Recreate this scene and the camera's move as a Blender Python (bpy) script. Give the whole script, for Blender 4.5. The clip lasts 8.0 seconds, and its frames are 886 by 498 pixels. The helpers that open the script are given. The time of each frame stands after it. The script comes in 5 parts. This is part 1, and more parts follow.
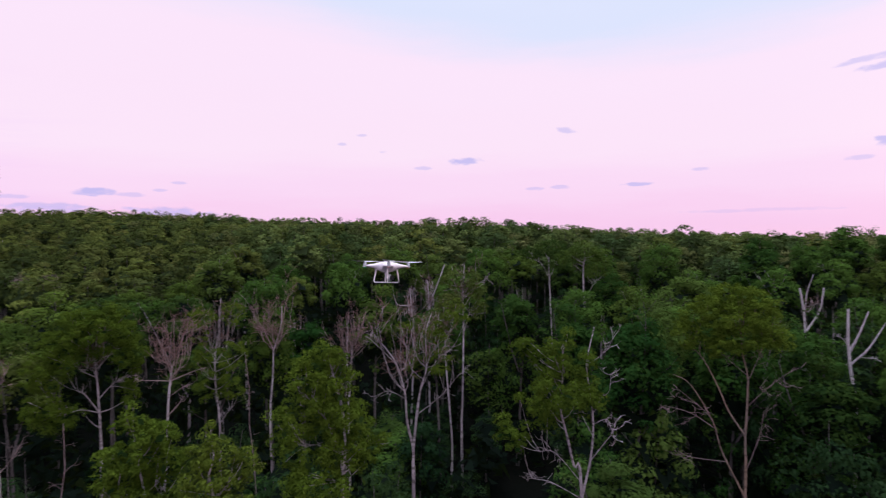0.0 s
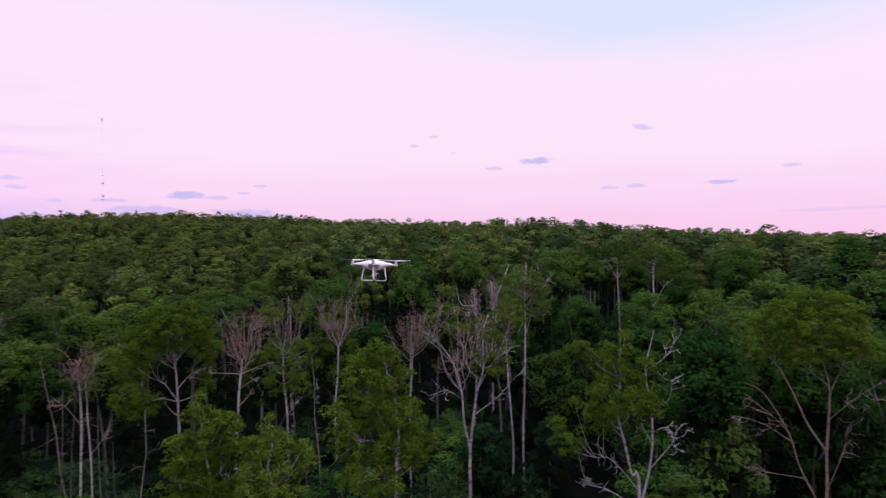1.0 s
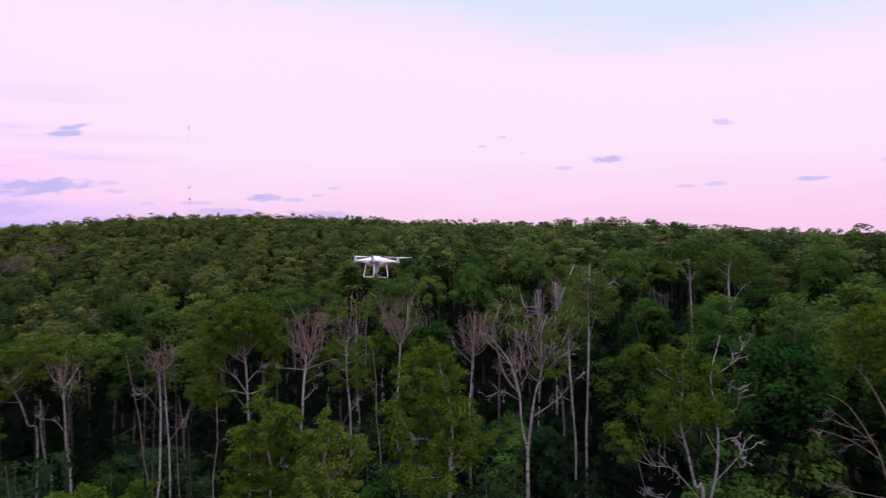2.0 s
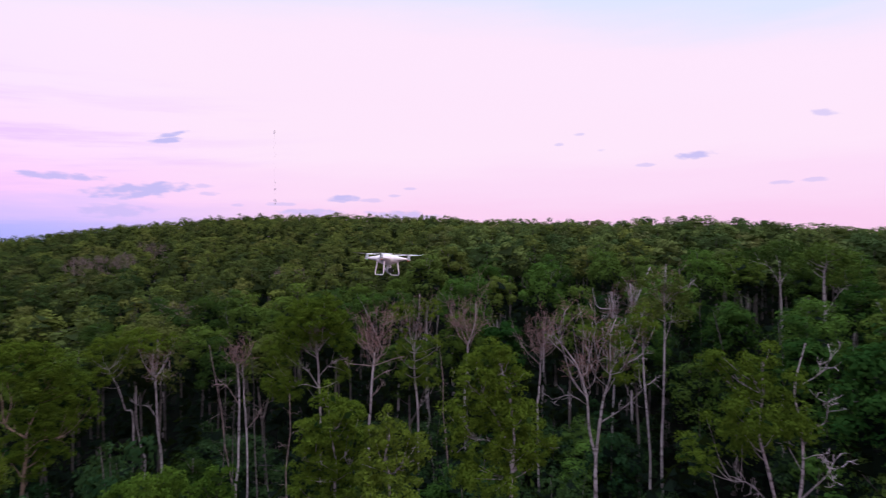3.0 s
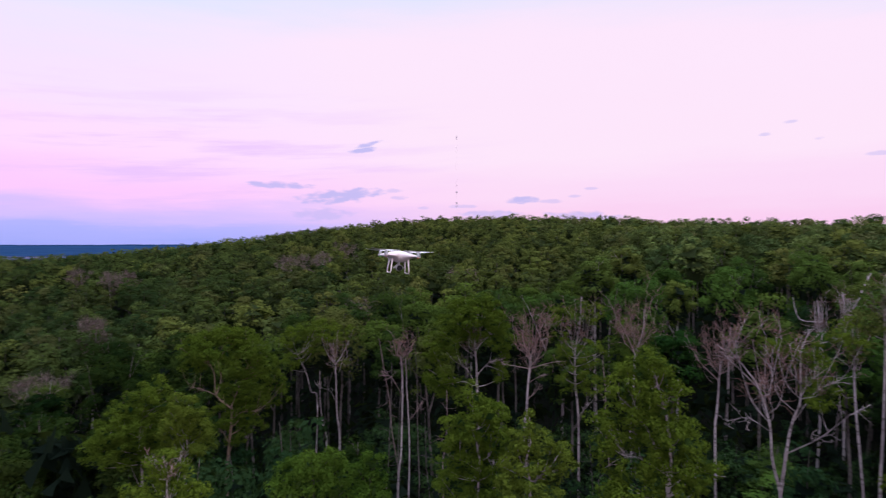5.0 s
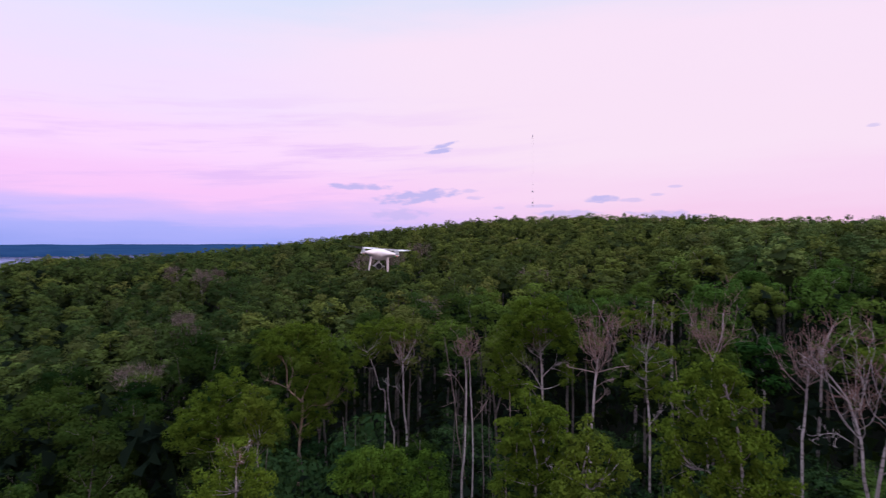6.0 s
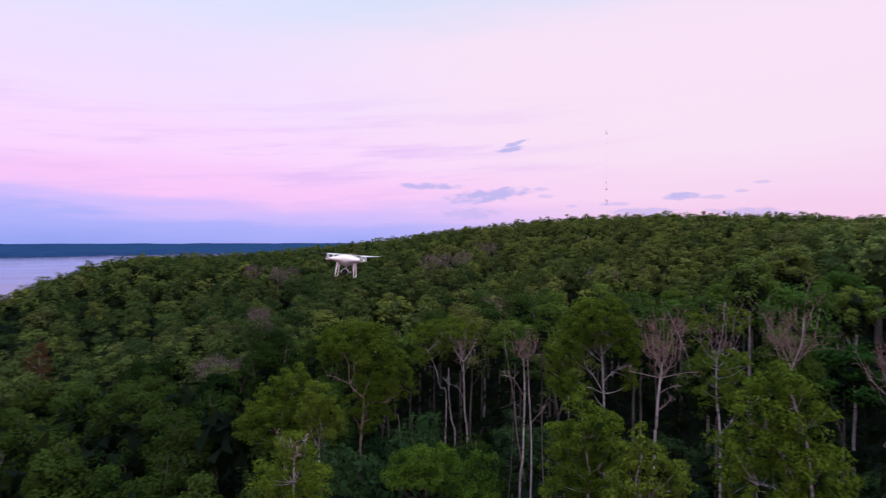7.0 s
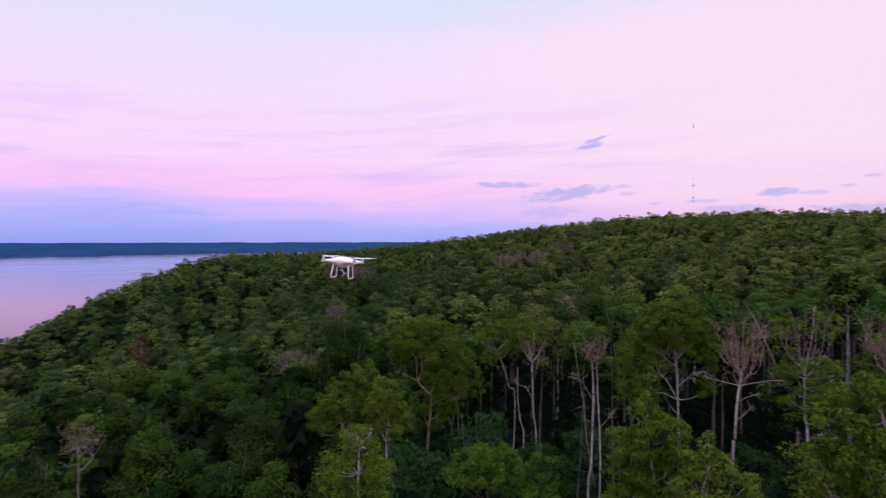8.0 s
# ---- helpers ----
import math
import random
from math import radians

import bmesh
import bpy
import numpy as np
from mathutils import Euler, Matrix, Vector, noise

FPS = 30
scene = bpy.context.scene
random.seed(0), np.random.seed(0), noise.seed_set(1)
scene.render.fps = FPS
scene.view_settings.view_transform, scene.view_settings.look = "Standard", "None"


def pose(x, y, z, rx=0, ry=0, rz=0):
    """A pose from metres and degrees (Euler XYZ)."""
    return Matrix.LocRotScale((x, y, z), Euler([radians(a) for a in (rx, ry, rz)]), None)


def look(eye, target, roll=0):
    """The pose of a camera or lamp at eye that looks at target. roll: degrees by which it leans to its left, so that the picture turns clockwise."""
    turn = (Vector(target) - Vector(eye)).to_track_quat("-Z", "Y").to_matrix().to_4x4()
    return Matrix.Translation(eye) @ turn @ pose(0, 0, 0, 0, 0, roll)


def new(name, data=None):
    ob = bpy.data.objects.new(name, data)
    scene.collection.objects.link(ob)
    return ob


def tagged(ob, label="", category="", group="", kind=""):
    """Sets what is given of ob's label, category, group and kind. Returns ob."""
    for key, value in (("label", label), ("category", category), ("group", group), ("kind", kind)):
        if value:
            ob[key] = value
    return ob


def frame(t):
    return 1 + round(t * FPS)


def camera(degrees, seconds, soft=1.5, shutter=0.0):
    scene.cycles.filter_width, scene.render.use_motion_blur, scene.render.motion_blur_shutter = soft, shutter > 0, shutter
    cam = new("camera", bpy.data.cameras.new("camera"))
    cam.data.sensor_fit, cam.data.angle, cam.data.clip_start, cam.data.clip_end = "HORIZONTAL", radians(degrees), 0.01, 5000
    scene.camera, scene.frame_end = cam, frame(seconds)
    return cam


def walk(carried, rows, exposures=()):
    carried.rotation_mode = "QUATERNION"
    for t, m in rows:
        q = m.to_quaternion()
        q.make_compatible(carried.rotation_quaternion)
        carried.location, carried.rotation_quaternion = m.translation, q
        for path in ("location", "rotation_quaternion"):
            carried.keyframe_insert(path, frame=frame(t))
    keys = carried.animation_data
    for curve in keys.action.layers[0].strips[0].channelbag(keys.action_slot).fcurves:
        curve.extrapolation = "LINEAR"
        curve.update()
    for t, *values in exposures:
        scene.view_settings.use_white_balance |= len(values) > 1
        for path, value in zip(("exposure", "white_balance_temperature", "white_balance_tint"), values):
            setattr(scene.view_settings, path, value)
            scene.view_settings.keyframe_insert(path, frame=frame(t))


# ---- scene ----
cam = camera(76.1, 8.0, soft=1.25, shutter=0.65)
PATH = [
    (0, (-0.893, 0.364, 14.457), (-0.949, 2.363, 14.421), -0.5),
    (0.5, (-0.527, 0.378, 14.447), (-0.709, 2.37, 14.413), -0.5),
    (1, (-0.213, 0.424, 14.437), (-0.517, 2.4, 14.405), -0.5),
    (1.5, (0.068, 0.493, 14.415), (-0.355, 2.447, 14.386), -0.5),
    (3, (0.753, 0.877, 14.378), (-0.036, 2.715, 14.351), -0.4),
    (3.5, (0.983, 1.101, 14.353), (0.051, 2.871, 14.328), -0.3),
    (4, (1.181, 1.371, 14.344), (0.107, 3.058, 14.32), -0.2),
    (4.5, (1.408, 1.628, 14.342), (0.205, 3.226, 14.32), -0.2),
    (6, (2.067, 2.467, 14.315), (0.562, 3.784, 14.296), -0.1),
    (6.5, (2.283, 2.804, 14.332), (0.701, 4.026, 14.311), -0.1),
    (7, (2.521, 3.115, 14.367), (0.864, 4.235, 14.345), -0.1),
    (7.5, (2.739, 3.404, 14.393), (1.01, 4.409, 14.369), -0.1),
    (8, (2.93, 3.642, 14.394), (1.137, 4.528, 14.369), -0.1),
]
# the camera opens up a little while the forest fills its view, then closes again
walk(cam, [(t, look(eye, target, roll)) for t, eye, target, roll in PATH],
     exposures=[(0.0, 0.0), (1.5, 0.0), (3.0, 0.03), (4.7, 0.03), (5.8, -0.03), (8.0, -0.05)])

# ---------------------------------------------------------------- sky and light
SUN_BEARING = radians(88)      # from +y towards +x: the sun has just gone down there
SUN_HEIGHT = radians(12)


def srgb(r, g, b):
    return tuple(((c / 255 + 0.055) / 1.055) ** 2.4 if c > 10 else c / 255 / 12.92 for c in (r, g, b)) + (1.0,)


class Nodes:
    """Short hand for building node trees."""

    def __init__(self, tree):
        self.tree = tree
        tree.nodes.clear()

    def add(self, kind, settings=None, **inputs):
        node = self.tree.nodes.new(kind)
        s = settings or {}
        if "operation" in s:
            node.operation, node.use_clamp = s["operation"], s.get("use_clamp", False)
        if "data_type" in s:
            node.data_type, node.blend_type = s["data_type"], s["blend_type"]
        if "interpolation_type" in s:
            node.interpolation_type = s["interpolation_type"]
        if "attribute_name" in s:
            node.attribute_name = s["attribute_name"]
        if "sky_type" in s:
            node.sky_type, node.sun_disc = s["sky_type"], s["sun_disc"]
            node.sun_elevation, node.sun_rotation = s["sun_elevation"], s["sun_rotation"]
        for key, value in inputs.items():
            self.put(node, key.replace("_", " "), value)
        return node

    def put(self, node, key, value):
        socket = node.inputs[int(key[1:])] if key[0] == "i" and key[1:].isdigit() else node.inputs[key]
        if isinstance(value, bpy.types.NodeSocket):
            self.tree.links.new(value, socket)
        else:
            socket.default_value = value

    def math(self, op, a, b=0.0, clamp=False):
        node = self.add("ShaderNodeMath", {"operation": op, "use_clamp": clamp})
        self.put(node, "i0", a)
        self.put(node, "i1", b)
        return node.outputs[0]

    def ramp(self, fac, stops, mode="EASE"):
        node = self.add("ShaderNodeValToRGB", Fac=fac)
        node.color_ramp.interpolation = mode
        els = node.color_ramp.elements
        while len(els) < len(stops):
            els.new(0.5)
        for el, (p, c) in zip(els, stops):
            el.position, el.color = p, c
        return node.outputs[0]

    def mix(self, fac, a, b, blend="MIX"):
        node = self.add("ShaderNodeMix", {"data_type": "RGBA", "blend_type": blend})
        self.put(node, "i0", fac)
        self.put(node, "i6", a)
        self.put(node, "i7", b)
        return node.outputs[2]

    def noise(self, vector, scale, detail=4.0, rough=0.55):
        node = self.add("ShaderNodeTexNoise", Scale=scale, Detail=detail, Roughness=rough)
        if vector is not None:
            self.put(node, "Vector", vector)
        return node.outputs["Fac"]

    def span(self, value, low, high):
        node = self.add("ShaderNodeMapRange", {"interpolation_type": "SMOOTHSTEP"})
        for key, v in zip(("i0", "i1", "i2"), (value, low, high)):
            self.put(node, key, v)
        return node.outputs[0]


def build_world():
    world = bpy.data.worlds.new("dusk_sky")
    scene.world = world
    world.use_nodes = True
    n = Nodes(world.node_tree)
    way = n.add("ShaderNodeTexCoord").outputs["Generated"]
    axis = n.add("ShaderNodeSeparateXYZ", Vector=way)
    x, y, z = axis.outputs
    height = n.math("MULTIPLY", n.math("ARCSINE", z), 180 / math.pi)               # degrees over the horizon
    bearing = n.math("MULTIPLY", n.math("ARCTAN2", n.math("MULTIPLY", x, -1.0), y), 180 / math.pi)  # degrees to the left of +y
    drift = n.add("ShaderNodeCombineXYZ", X=n.math("MULTIPLY", bearing, 0.05), Y=n.math("MULTIPLY", height, 0.35), Z=0.0).outputs[0]
    veil = n.noise(drift, 1.0, 5.0, 0.6)
    wavy = n.math("ADD", height, n.math("MULTIPLY", n.math("SUBTRACT", veil, 0.5), 4.6))
    # the blue overhead comes down lowest in the north, and the blue over the lake climbs towards the east
    sunk = n.math("SUBTRACT", n.math("MULTIPLY", n.span(n.math("ABSOLUTE", n.math("ADD", bearing, 18.0)), 44.0, 4.0), 4.8), n.math("MULTIPLY", n.span(bearing, 72.0, 44.0), 2.2))
    wavy = n.math("ADD", wavy, n.math("MULTIPLY", sunk, n.span(height, 9.0, 17.0)))
    climb = n.math("MULTIPLY", n.span(bearing, 70.0, 96.0), n.span(height, 14.0, 5.0))
    up = n.math("DIVIDE", n.math("ADD", n.math("SUBTRACT", wavy, n.math("MULTIPLY", climb, 1.1)), 2.0), 92.0, True)
    at = lambda deg: (deg + 2.0) / 92.0
    west = n.ramp(up, [(0.0, srgb(251, 200, 230)), (at(1.5), srgb(248, 204, 240)), (at(5), srgb(250, 217, 246)), (at(9), srgb(252, 228, 249)),
                       (at(17), srgb(252, 230, 251)), (at(23), srgb(222, 229, 254)), (at(42), (1.25, 1.22, 1.48, 1)), (1.0, (3.15, 3.3, 3.9, 1))])
    clear = lambda r, g, b: tuple(1.04 * c for c in srgb(r, g, b)[:3]) + (1.0,)
    east = n.ramp(up, [(0.0, clear(140, 158, 240)), (at(1.3), clear(168, 172, 250)), (at(2.6), clear(204, 184, 252)), (at(4.6), clear(246, 196, 248)),
                       (at(9), clear(249, 214, 253)), (at(14), clear(242, 221, 255)), (at(22), clear(226, 226, 255)), (at(42), (1.25, 1.22, 1.48, 1)), (1.0, (3.15, 3.3, 3.9, 1))])
    shade = n.span(n.math("ADD", bearing, n.math("MULTIPLY", height, -1.2)), 26.0, 66.0)
    behind = n.span(bearing, 140.0, 178.0)
    colour = n.mix(n.math("MULTIPLY", shade, n.math("SUBTRACT", 1.0, behind)), west, east)
    # thin pink and lilac streaks low in the sky
    level = n.math("ADD", n.math("MULTIPLY", height, 0.62), n.math("MULTIPLY", bearing, 0.035))
    streak = n.noise(n.add("ShaderNodeCombineXYZ", X=n.math("MULTIPLY", bearing, 0.055), Y=level, Z=4.0).outputs[0], 1.0, 5.0, 0.62)
    band = n.math("MULTIPLY", n.span(height, 1.5, 4.5), n.span(height, 17.0, 7.0))
    lean = n.math("MULTIPLY", n.math("MULTIPLY", n.span(streak, 0.46, 0.70), band), n.span(bearing, 30.0, 64.0))
    colour = n.mix(n.math("MULTIPLY", lean, 0.75), colour, srgb(228, 190, 250))
    # small evening clouds: bearing, height, half width, half height, slant, thickness
    clouds = ((51.4, 4.75, 3.9, 0.62, -0.08, 1.0), (57.4, 5.7, 2.8, 0.30, 0.02, 0.95), (48.8, 9.80, 1.2, 0.20, -0.26, 1.0), (49.2, 9.25, 1.4, 0.24, -0.16, 1.0), (53.3, 2.9, 2.6, 0.60, 0.0, 0.55),
              (33.1, 4.3, 1.5, 0.34, 0.0, 0.95), (36.4, 2.9, 2.8, 0.40, 0.0, 0.7), (27.5, 2.6, 3.4, 0.45, 0.05, 0.75), (-1.0, 7.75, 1.6, 0.34, -0.06, 0.9), (-10.8, 10.45, 1.0, 0.26, 0.2, 0.6),
              (-17.3, 5.05, 1.6, 0.17, 0.0, 0.8), (-35.6, 14.0, 2.4, 0.24, -0.08, 0.6), (-36.4, 13.3, 1.9, 0.26, -0.04, 0.75), (-36.3, 7.5, 0.7, 0.36, 0.0, 0.9), (-27.5, 2.3, 5.5, 0.16, 0.0, 0.3))
    # and the smallest: bearing, height, half width
    cloudlets = ((39.2, 3.75, 1.2), (26.5, 5.3, 0.6), (28.2, 4.6, 0.6), (30.5, 4.15, 1.1), (3.6, 7.1, 0.9), (9.7, 10.3, 0.5), (11.6, 9.4, 0.45), (7.5, 8.7, 0.4), (-7.6, 4.9, 0.8), (-10.2, 5.0, 0.9), (-22.9, 6.2, 0.7), (-34.6, 6.3, 0.9), (46.2, 5.3, 0.9), (45.6, 4.6, 0.8), (43.0, 3.6, 0.6))
    small = tuple((b, e, w, 0.10 + 0.10 * w, 0.0, 0.52) for b, e, w in cloudlets)
    edge = n.math("MULTIPLY", n.math("SUBTRACT", n.noise(n.add("ShaderNodeCombineXYZ", X=n.math("MULTIPLY", bearing, 0.75), Y=n.math("MULTIPLY", height, 2.1), Z=2.0).outputs[0], 1.0, 3.0, 0.5), 0.5), 3.4)
    cover = 0.0
    for b, e, w, h, slant, thick in clouds + small:
        aside = n.math("SUBTRACT", bearing, b)
        u = n.math("DIVIDE", aside, w * 1.1)
        v = n.math("DIVIDE", n.math("SUBTRACT", n.math("SUBTRACT", height, e), n.math("MULTIPLY", aside, slant)), h * 1.1)
        far = n.math("ADD", n.math("MULTIPLY", u, u), n.math("MULTIPLY", v, v))
        body = n.math("MULTIPLY", n.span(n.math("ADD", far, edge), 1.3, 0.1), thick)
        cover = body if cover == 0.0 else n.math("MAXIMUM", cover, body)
    colour = n.mix(n.math("MULTIPLY", cover, 0.8), colour, srgb(180, 178, 240))
    # afterglow round the place where the sun went down, behind the view
    turn = n.math("SUBTRACT", 1.0, n.math("ABSOLUTE", n.math("DIVIDE", n.math("ADD", bearing, math.degrees(SUN_BEARING)), 62.0)), True)
    low = n.math("SUBTRACT", 1.0, n.math("DIVIDE", n.math("ABSOLUTE", n.math("SUBTRACT", height, 6.0)), 26.0), True)
    colour = n.mix(n.math("MULTIPLY", n.math("MULTIPLY", turn, turn), low), colour, (1.9, 1.4, 1.35, 1.0))
    sky = n.add("ShaderNodeTexSky", {"sky_type": "NISHITA", "sun_disc": False, "sun_elevation": SUN_HEIGHT, "sun_rotation": SUN_BEARING})
    glow = n.add("ShaderNodeBackground", Color=colour, Strength=0.985)
    air = n.add("ShaderNodeBackground", Color=sky.outputs[0], Strength=0.006)
    both = n.add("ShaderNodeAddShader")
    n.tree.links.new(glow.outputs[0], both.inputs[0])
    n.tree.links.new(air.outputs[0], both.inputs[1])
    n.add("ShaderNodeOutputWorld", Surface=both.outputs[0])


build_world()
sun = new("sun", bpy.data.lights.new("sun", "SUN"))
sun.data.energy, sun.data.angle, sun.data.color = 0.45, radians(40), (1.0, 0.78, 0.82)
sun.matrix_world = look((100 * math.sin(SUN_BEARING), 100 * math.cos(SUN_BEARING), 100 * math.tan(SUN_HEIGHT) + 14), (0, 0, 14))


# ---------------------------------------------------------------- materials
def material(name):
    mat = bpy.data.materials.new(name)
    mat.use_nodes = True
    return mat, Nodes(mat.node_tree)


def finish(n, shader):
    n.add("ShaderNodeOutputMaterial", Surface=shader)


def surface(name, dark, light, scale=3.0, rough=0.7, metal=0.0, bump=0.2, fine=40.0, coat=0.0, spec=0.5):
    """A plain surface whose colour varies at two scales, with a fine relief."""
    mat, n = material(name)
    place = n.add("ShaderNodeTexCoord").outputs["Object"]
    broad, grain = n.noise(place, scale), n.noise(place, fine, 3.0)
    colour = n.mix(n.span(n.math("ADD", n.math("MULTIPLY", broad, 0.7), n.math("MULTIPLY", grain, 0.3)), 0.3, 0.7), (*dark, 1), (*light, 1))
    shape = n.add("ShaderNodeBump", Strength=bump, Distance=0.01, Height=grain).outputs[0]
    bsdf = n.add("ShaderNodeBsdfPrincipled", Base_Color=colour, Roughness=rough, Metallic=metal, Normal=shape, Coat_Weight=coat)
    bsdf.inputs["Specular IOR Level"].default_value = spec
    finish(n, bsdf.outputs[0])
    return mat


def leaf_material(name, deep, fresh, dry, single_share=0.16, thin_share=0.14, tree_share=0.50):
    """Leaves: each leaf and each tree differs a little in hue; light passes through."""
    mat, n = material(name)
    geo = n.add("ShaderNodeNewGeometry")
    single = geo.outputs["Random Per Island"]
    tree = n.math("ADD", n.add("ShaderNodeObjectInfo").outputs["Random"], n.add("ShaderNodeAttribute", {"attribute_name": "tint"}).outputs["Fac"])
    each = [n.math("FRACT", tree), n.math("FRACT", n.math("MULTIPLY", tree, 7.31))]
    patch = n.noise(geo.outputs["Position"], 0.35, 3.0)
    tone = n.math("ADD", n.math("MULTIPLY", single, single_share), n.math("ADD", n.math("ADD", n.math("MULTIPLY", each[0], tree_share), 0.25 - tree_share / 2), n.math("MULTIPLY", patch, 0.45)))
    colour = n.mix(n.span(tone, 0.2, 0.95), (*deep, 1), (*fresh, 1))
    colour = n.mix(n.math("MULTIPLY", n.span(each[1], 0.74, 1.0), 0.6), colour, (*dry, 1))
    bsdf = n.add("ShaderNodeBsdfDiffuse", Color=colour, Roughness=0.3)
    thin = n.add("ShaderNodeBsdfTranslucent", Color=n.mix(0.35, colour, (0.16, 0.24, 0.03, 1)))
    both = n.add("ShaderNodeMixShader", Fac=thin_share)
    n.tree.links.new(bsdf.outputs[0], both.inputs[1])
    n.tree.links.new(thin.outputs[0], both.inputs[2])
    finish(n, both.outputs[0])
    return mat


def bark_material(name, pale, grey, scar, scars=0.5):
    """Aspen bark: pale, powdery, with dark bands and knots, greyer towards the thin wood."""
    mat, n = material(name)
    place = n.add("ShaderNodeNewGeometry").outputs["Position"]
    axis = n.add("ShaderNodeSeparateXYZ", Vector=place)
    squashed = n.add("ShaderNodeCombineXYZ", X=n.math("MULTIPLY", axis.outputs[0], 1.2), Y=n.math("MULTIPLY", axis.outputs[1], 1.2), Z=n.math("MULTIPLY", axis.outputs[2], 5.0)).outputs[0]
    bands = n.noise(squashed, 1.6, 4.0, 0.65)
    broad = n.noise(place, 0.45, 3.0)
    colour = n.mix(n.span(broad, 0.35, 0.65), (*pale, 1), (*grey, 1))
    colour = n.mix(n.math("MULTIPLY", n.span(bands, 0.51, 0.62), scars), colour, (*scar, 1))
    shape = n.add("ShaderNodeBump", Strength=0.4, Distance=0.02, Height=bands).outputs[0]
    bsdf = n.add("ShaderNodeBsdfPrincipled", Base_Color=colour, Roughness=0.9, Normal=shape)
    bsdf.inputs["Specular IOR Level"].default_value = 0.04
    finish(n, bsdf.outputs[0])
    return mat


LEAF = leaf_material("aspen_leaves", (0.0130, 0.0360, 0.0110), (0.0740, 0.1220, 0.0190), (0.0636, 0.0796, 0.0254))
# darker copy: shade towards the lake and between trees put into the colour
LEAF_DARKENED = leaf_material("darkened_aspen_leaves", (0.0060, 0.0190, 0.0060), (0.0430, 0.0730, 0.0150), (0.0280, 0.0380, 0.0100))
# paler copies for the farther wood: distance haze put into the leaf colour
LEAF_FAR = leaf_material("hazed_aspen_leaves", (0.0500, 0.0740, 0.0240), (0.1420, 0.1800, 0.0400), (0.1330, 0.1370, 0.0430), 0.08, 0.10)
LEAF_MID = leaf_material("hazed_mid_aspen_leaves", (0.0260, 0.0560, 0.0150), (0.0980, 0.1560, 0.0270), (0.0980, 0.1000, 0.0340))
# brighter, yellower copy for the single trees: their light put into the colour
LEAF_LIT = leaf_material("lit_aspen_leaves", (0.042, 0.078, 0.011), (0.117, 0.172, 0.020), (0.104, 0.144, 0.022), 0.16, 0.14, 0.15)
# greener leaves, lightened as well: the brighter side's light put into the colour
LEAF_LIGHTENED = leaf_material("lightened_green_leaves", (0.015, 0.050, 0.012), (0.078, 0.152, 0.028), (0.090, 0.125, 0.030))
# hazed far copies, lightened or darkened by bearing like the near ones
FAR_LIGHTENED = leaf_material("hazed_lightened_leaves", (0.046, 0.082, 0.030), (0.138, 0.190, 0.056), (0.165, 0.155, 0.065), 0.08, 0.10)
FAR_DARKENED = leaf_material("hazed_darkened_leaves", (0.026, 0.052, 0.019), (0.094, 0.136, 0.036), (0.090, 0.094, 0.038), 0.08, 0.10)
LEAF_BRIGHT = leaf_material("birch_leaves", (0.022, 0.058, 0.009), (0.082, 0.145, 0.019), (0.085, 0.145, 0.020), 0.16, 0.14, 0.2)
# darker, bluer copy for low growth: shade under the trees put into the colour
LEAF_YOUNG = leaf_material("shaded_sapling_leaves", (0.0110, 0.0320, 0.0130), (0.0380, 0.0760, 0.0280), (0.0230, 0.0430, 0.0130))
LEAF_GREY = leaf_material("withered_grey_leaves", (0.060, 0.050, 0.046), (0.150, 0.122, 0.112), (0.130, 0.105, 0.085))
LEAF_RUST = leaf_material("withered_leaves", (0.045, 0.026, 0.014), (0.095, 0.056, 0.028), (0.08, 0.055, 0.026))
# leaves within and under the crowns: the shade is put into these colours
SHADE_FAR = leaf_material("shaded_inner_leaves_far", (0.0140, 0.0240, 0.0100), (0.0340, 0.0500, 0.0190), (0.0220, 0.0280, 0.0110), 0.08, 0.10)
SHADE_LEAF = leaf_material("shade_darkened_leaves", (0.003, 0.006, 0.005), (0.010, 0.017, 0.012), (0.008, 0.013, 0.009))
# darker bark copy: dimness under the crowns put into the colour
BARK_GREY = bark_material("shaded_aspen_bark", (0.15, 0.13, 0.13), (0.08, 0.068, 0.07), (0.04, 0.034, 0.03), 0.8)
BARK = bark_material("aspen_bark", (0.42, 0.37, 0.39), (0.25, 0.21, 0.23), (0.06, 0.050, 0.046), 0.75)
BARK_RED = bark_material("poplar_bark", (0.26, 0.18, 0.14), (0.18, 0.14, 0.12), (0.06, 0.045, 0.04), 0.6)
BLEACHED = bark_material("bleached_birch", (0.55, 0.49, 0.53), (0.42, 0.37, 0.40), (0.20, 0.16, 0.16), 0.4)
DEADWOOD = bark_material("dead_wood", (0.30, 0.225, 0.225), (0.20, 0.148, 0.15), (0.10, 0.07, 0.06), 0.5)
TWIGS = bark_material("dry_twigs", (0.22, 0.132, 0.12), (0.165, 0.10, 0.094), (0.12, 0.08, 0.07), 0.3)
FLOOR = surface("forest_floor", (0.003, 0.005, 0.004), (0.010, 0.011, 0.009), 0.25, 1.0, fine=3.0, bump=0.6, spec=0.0)


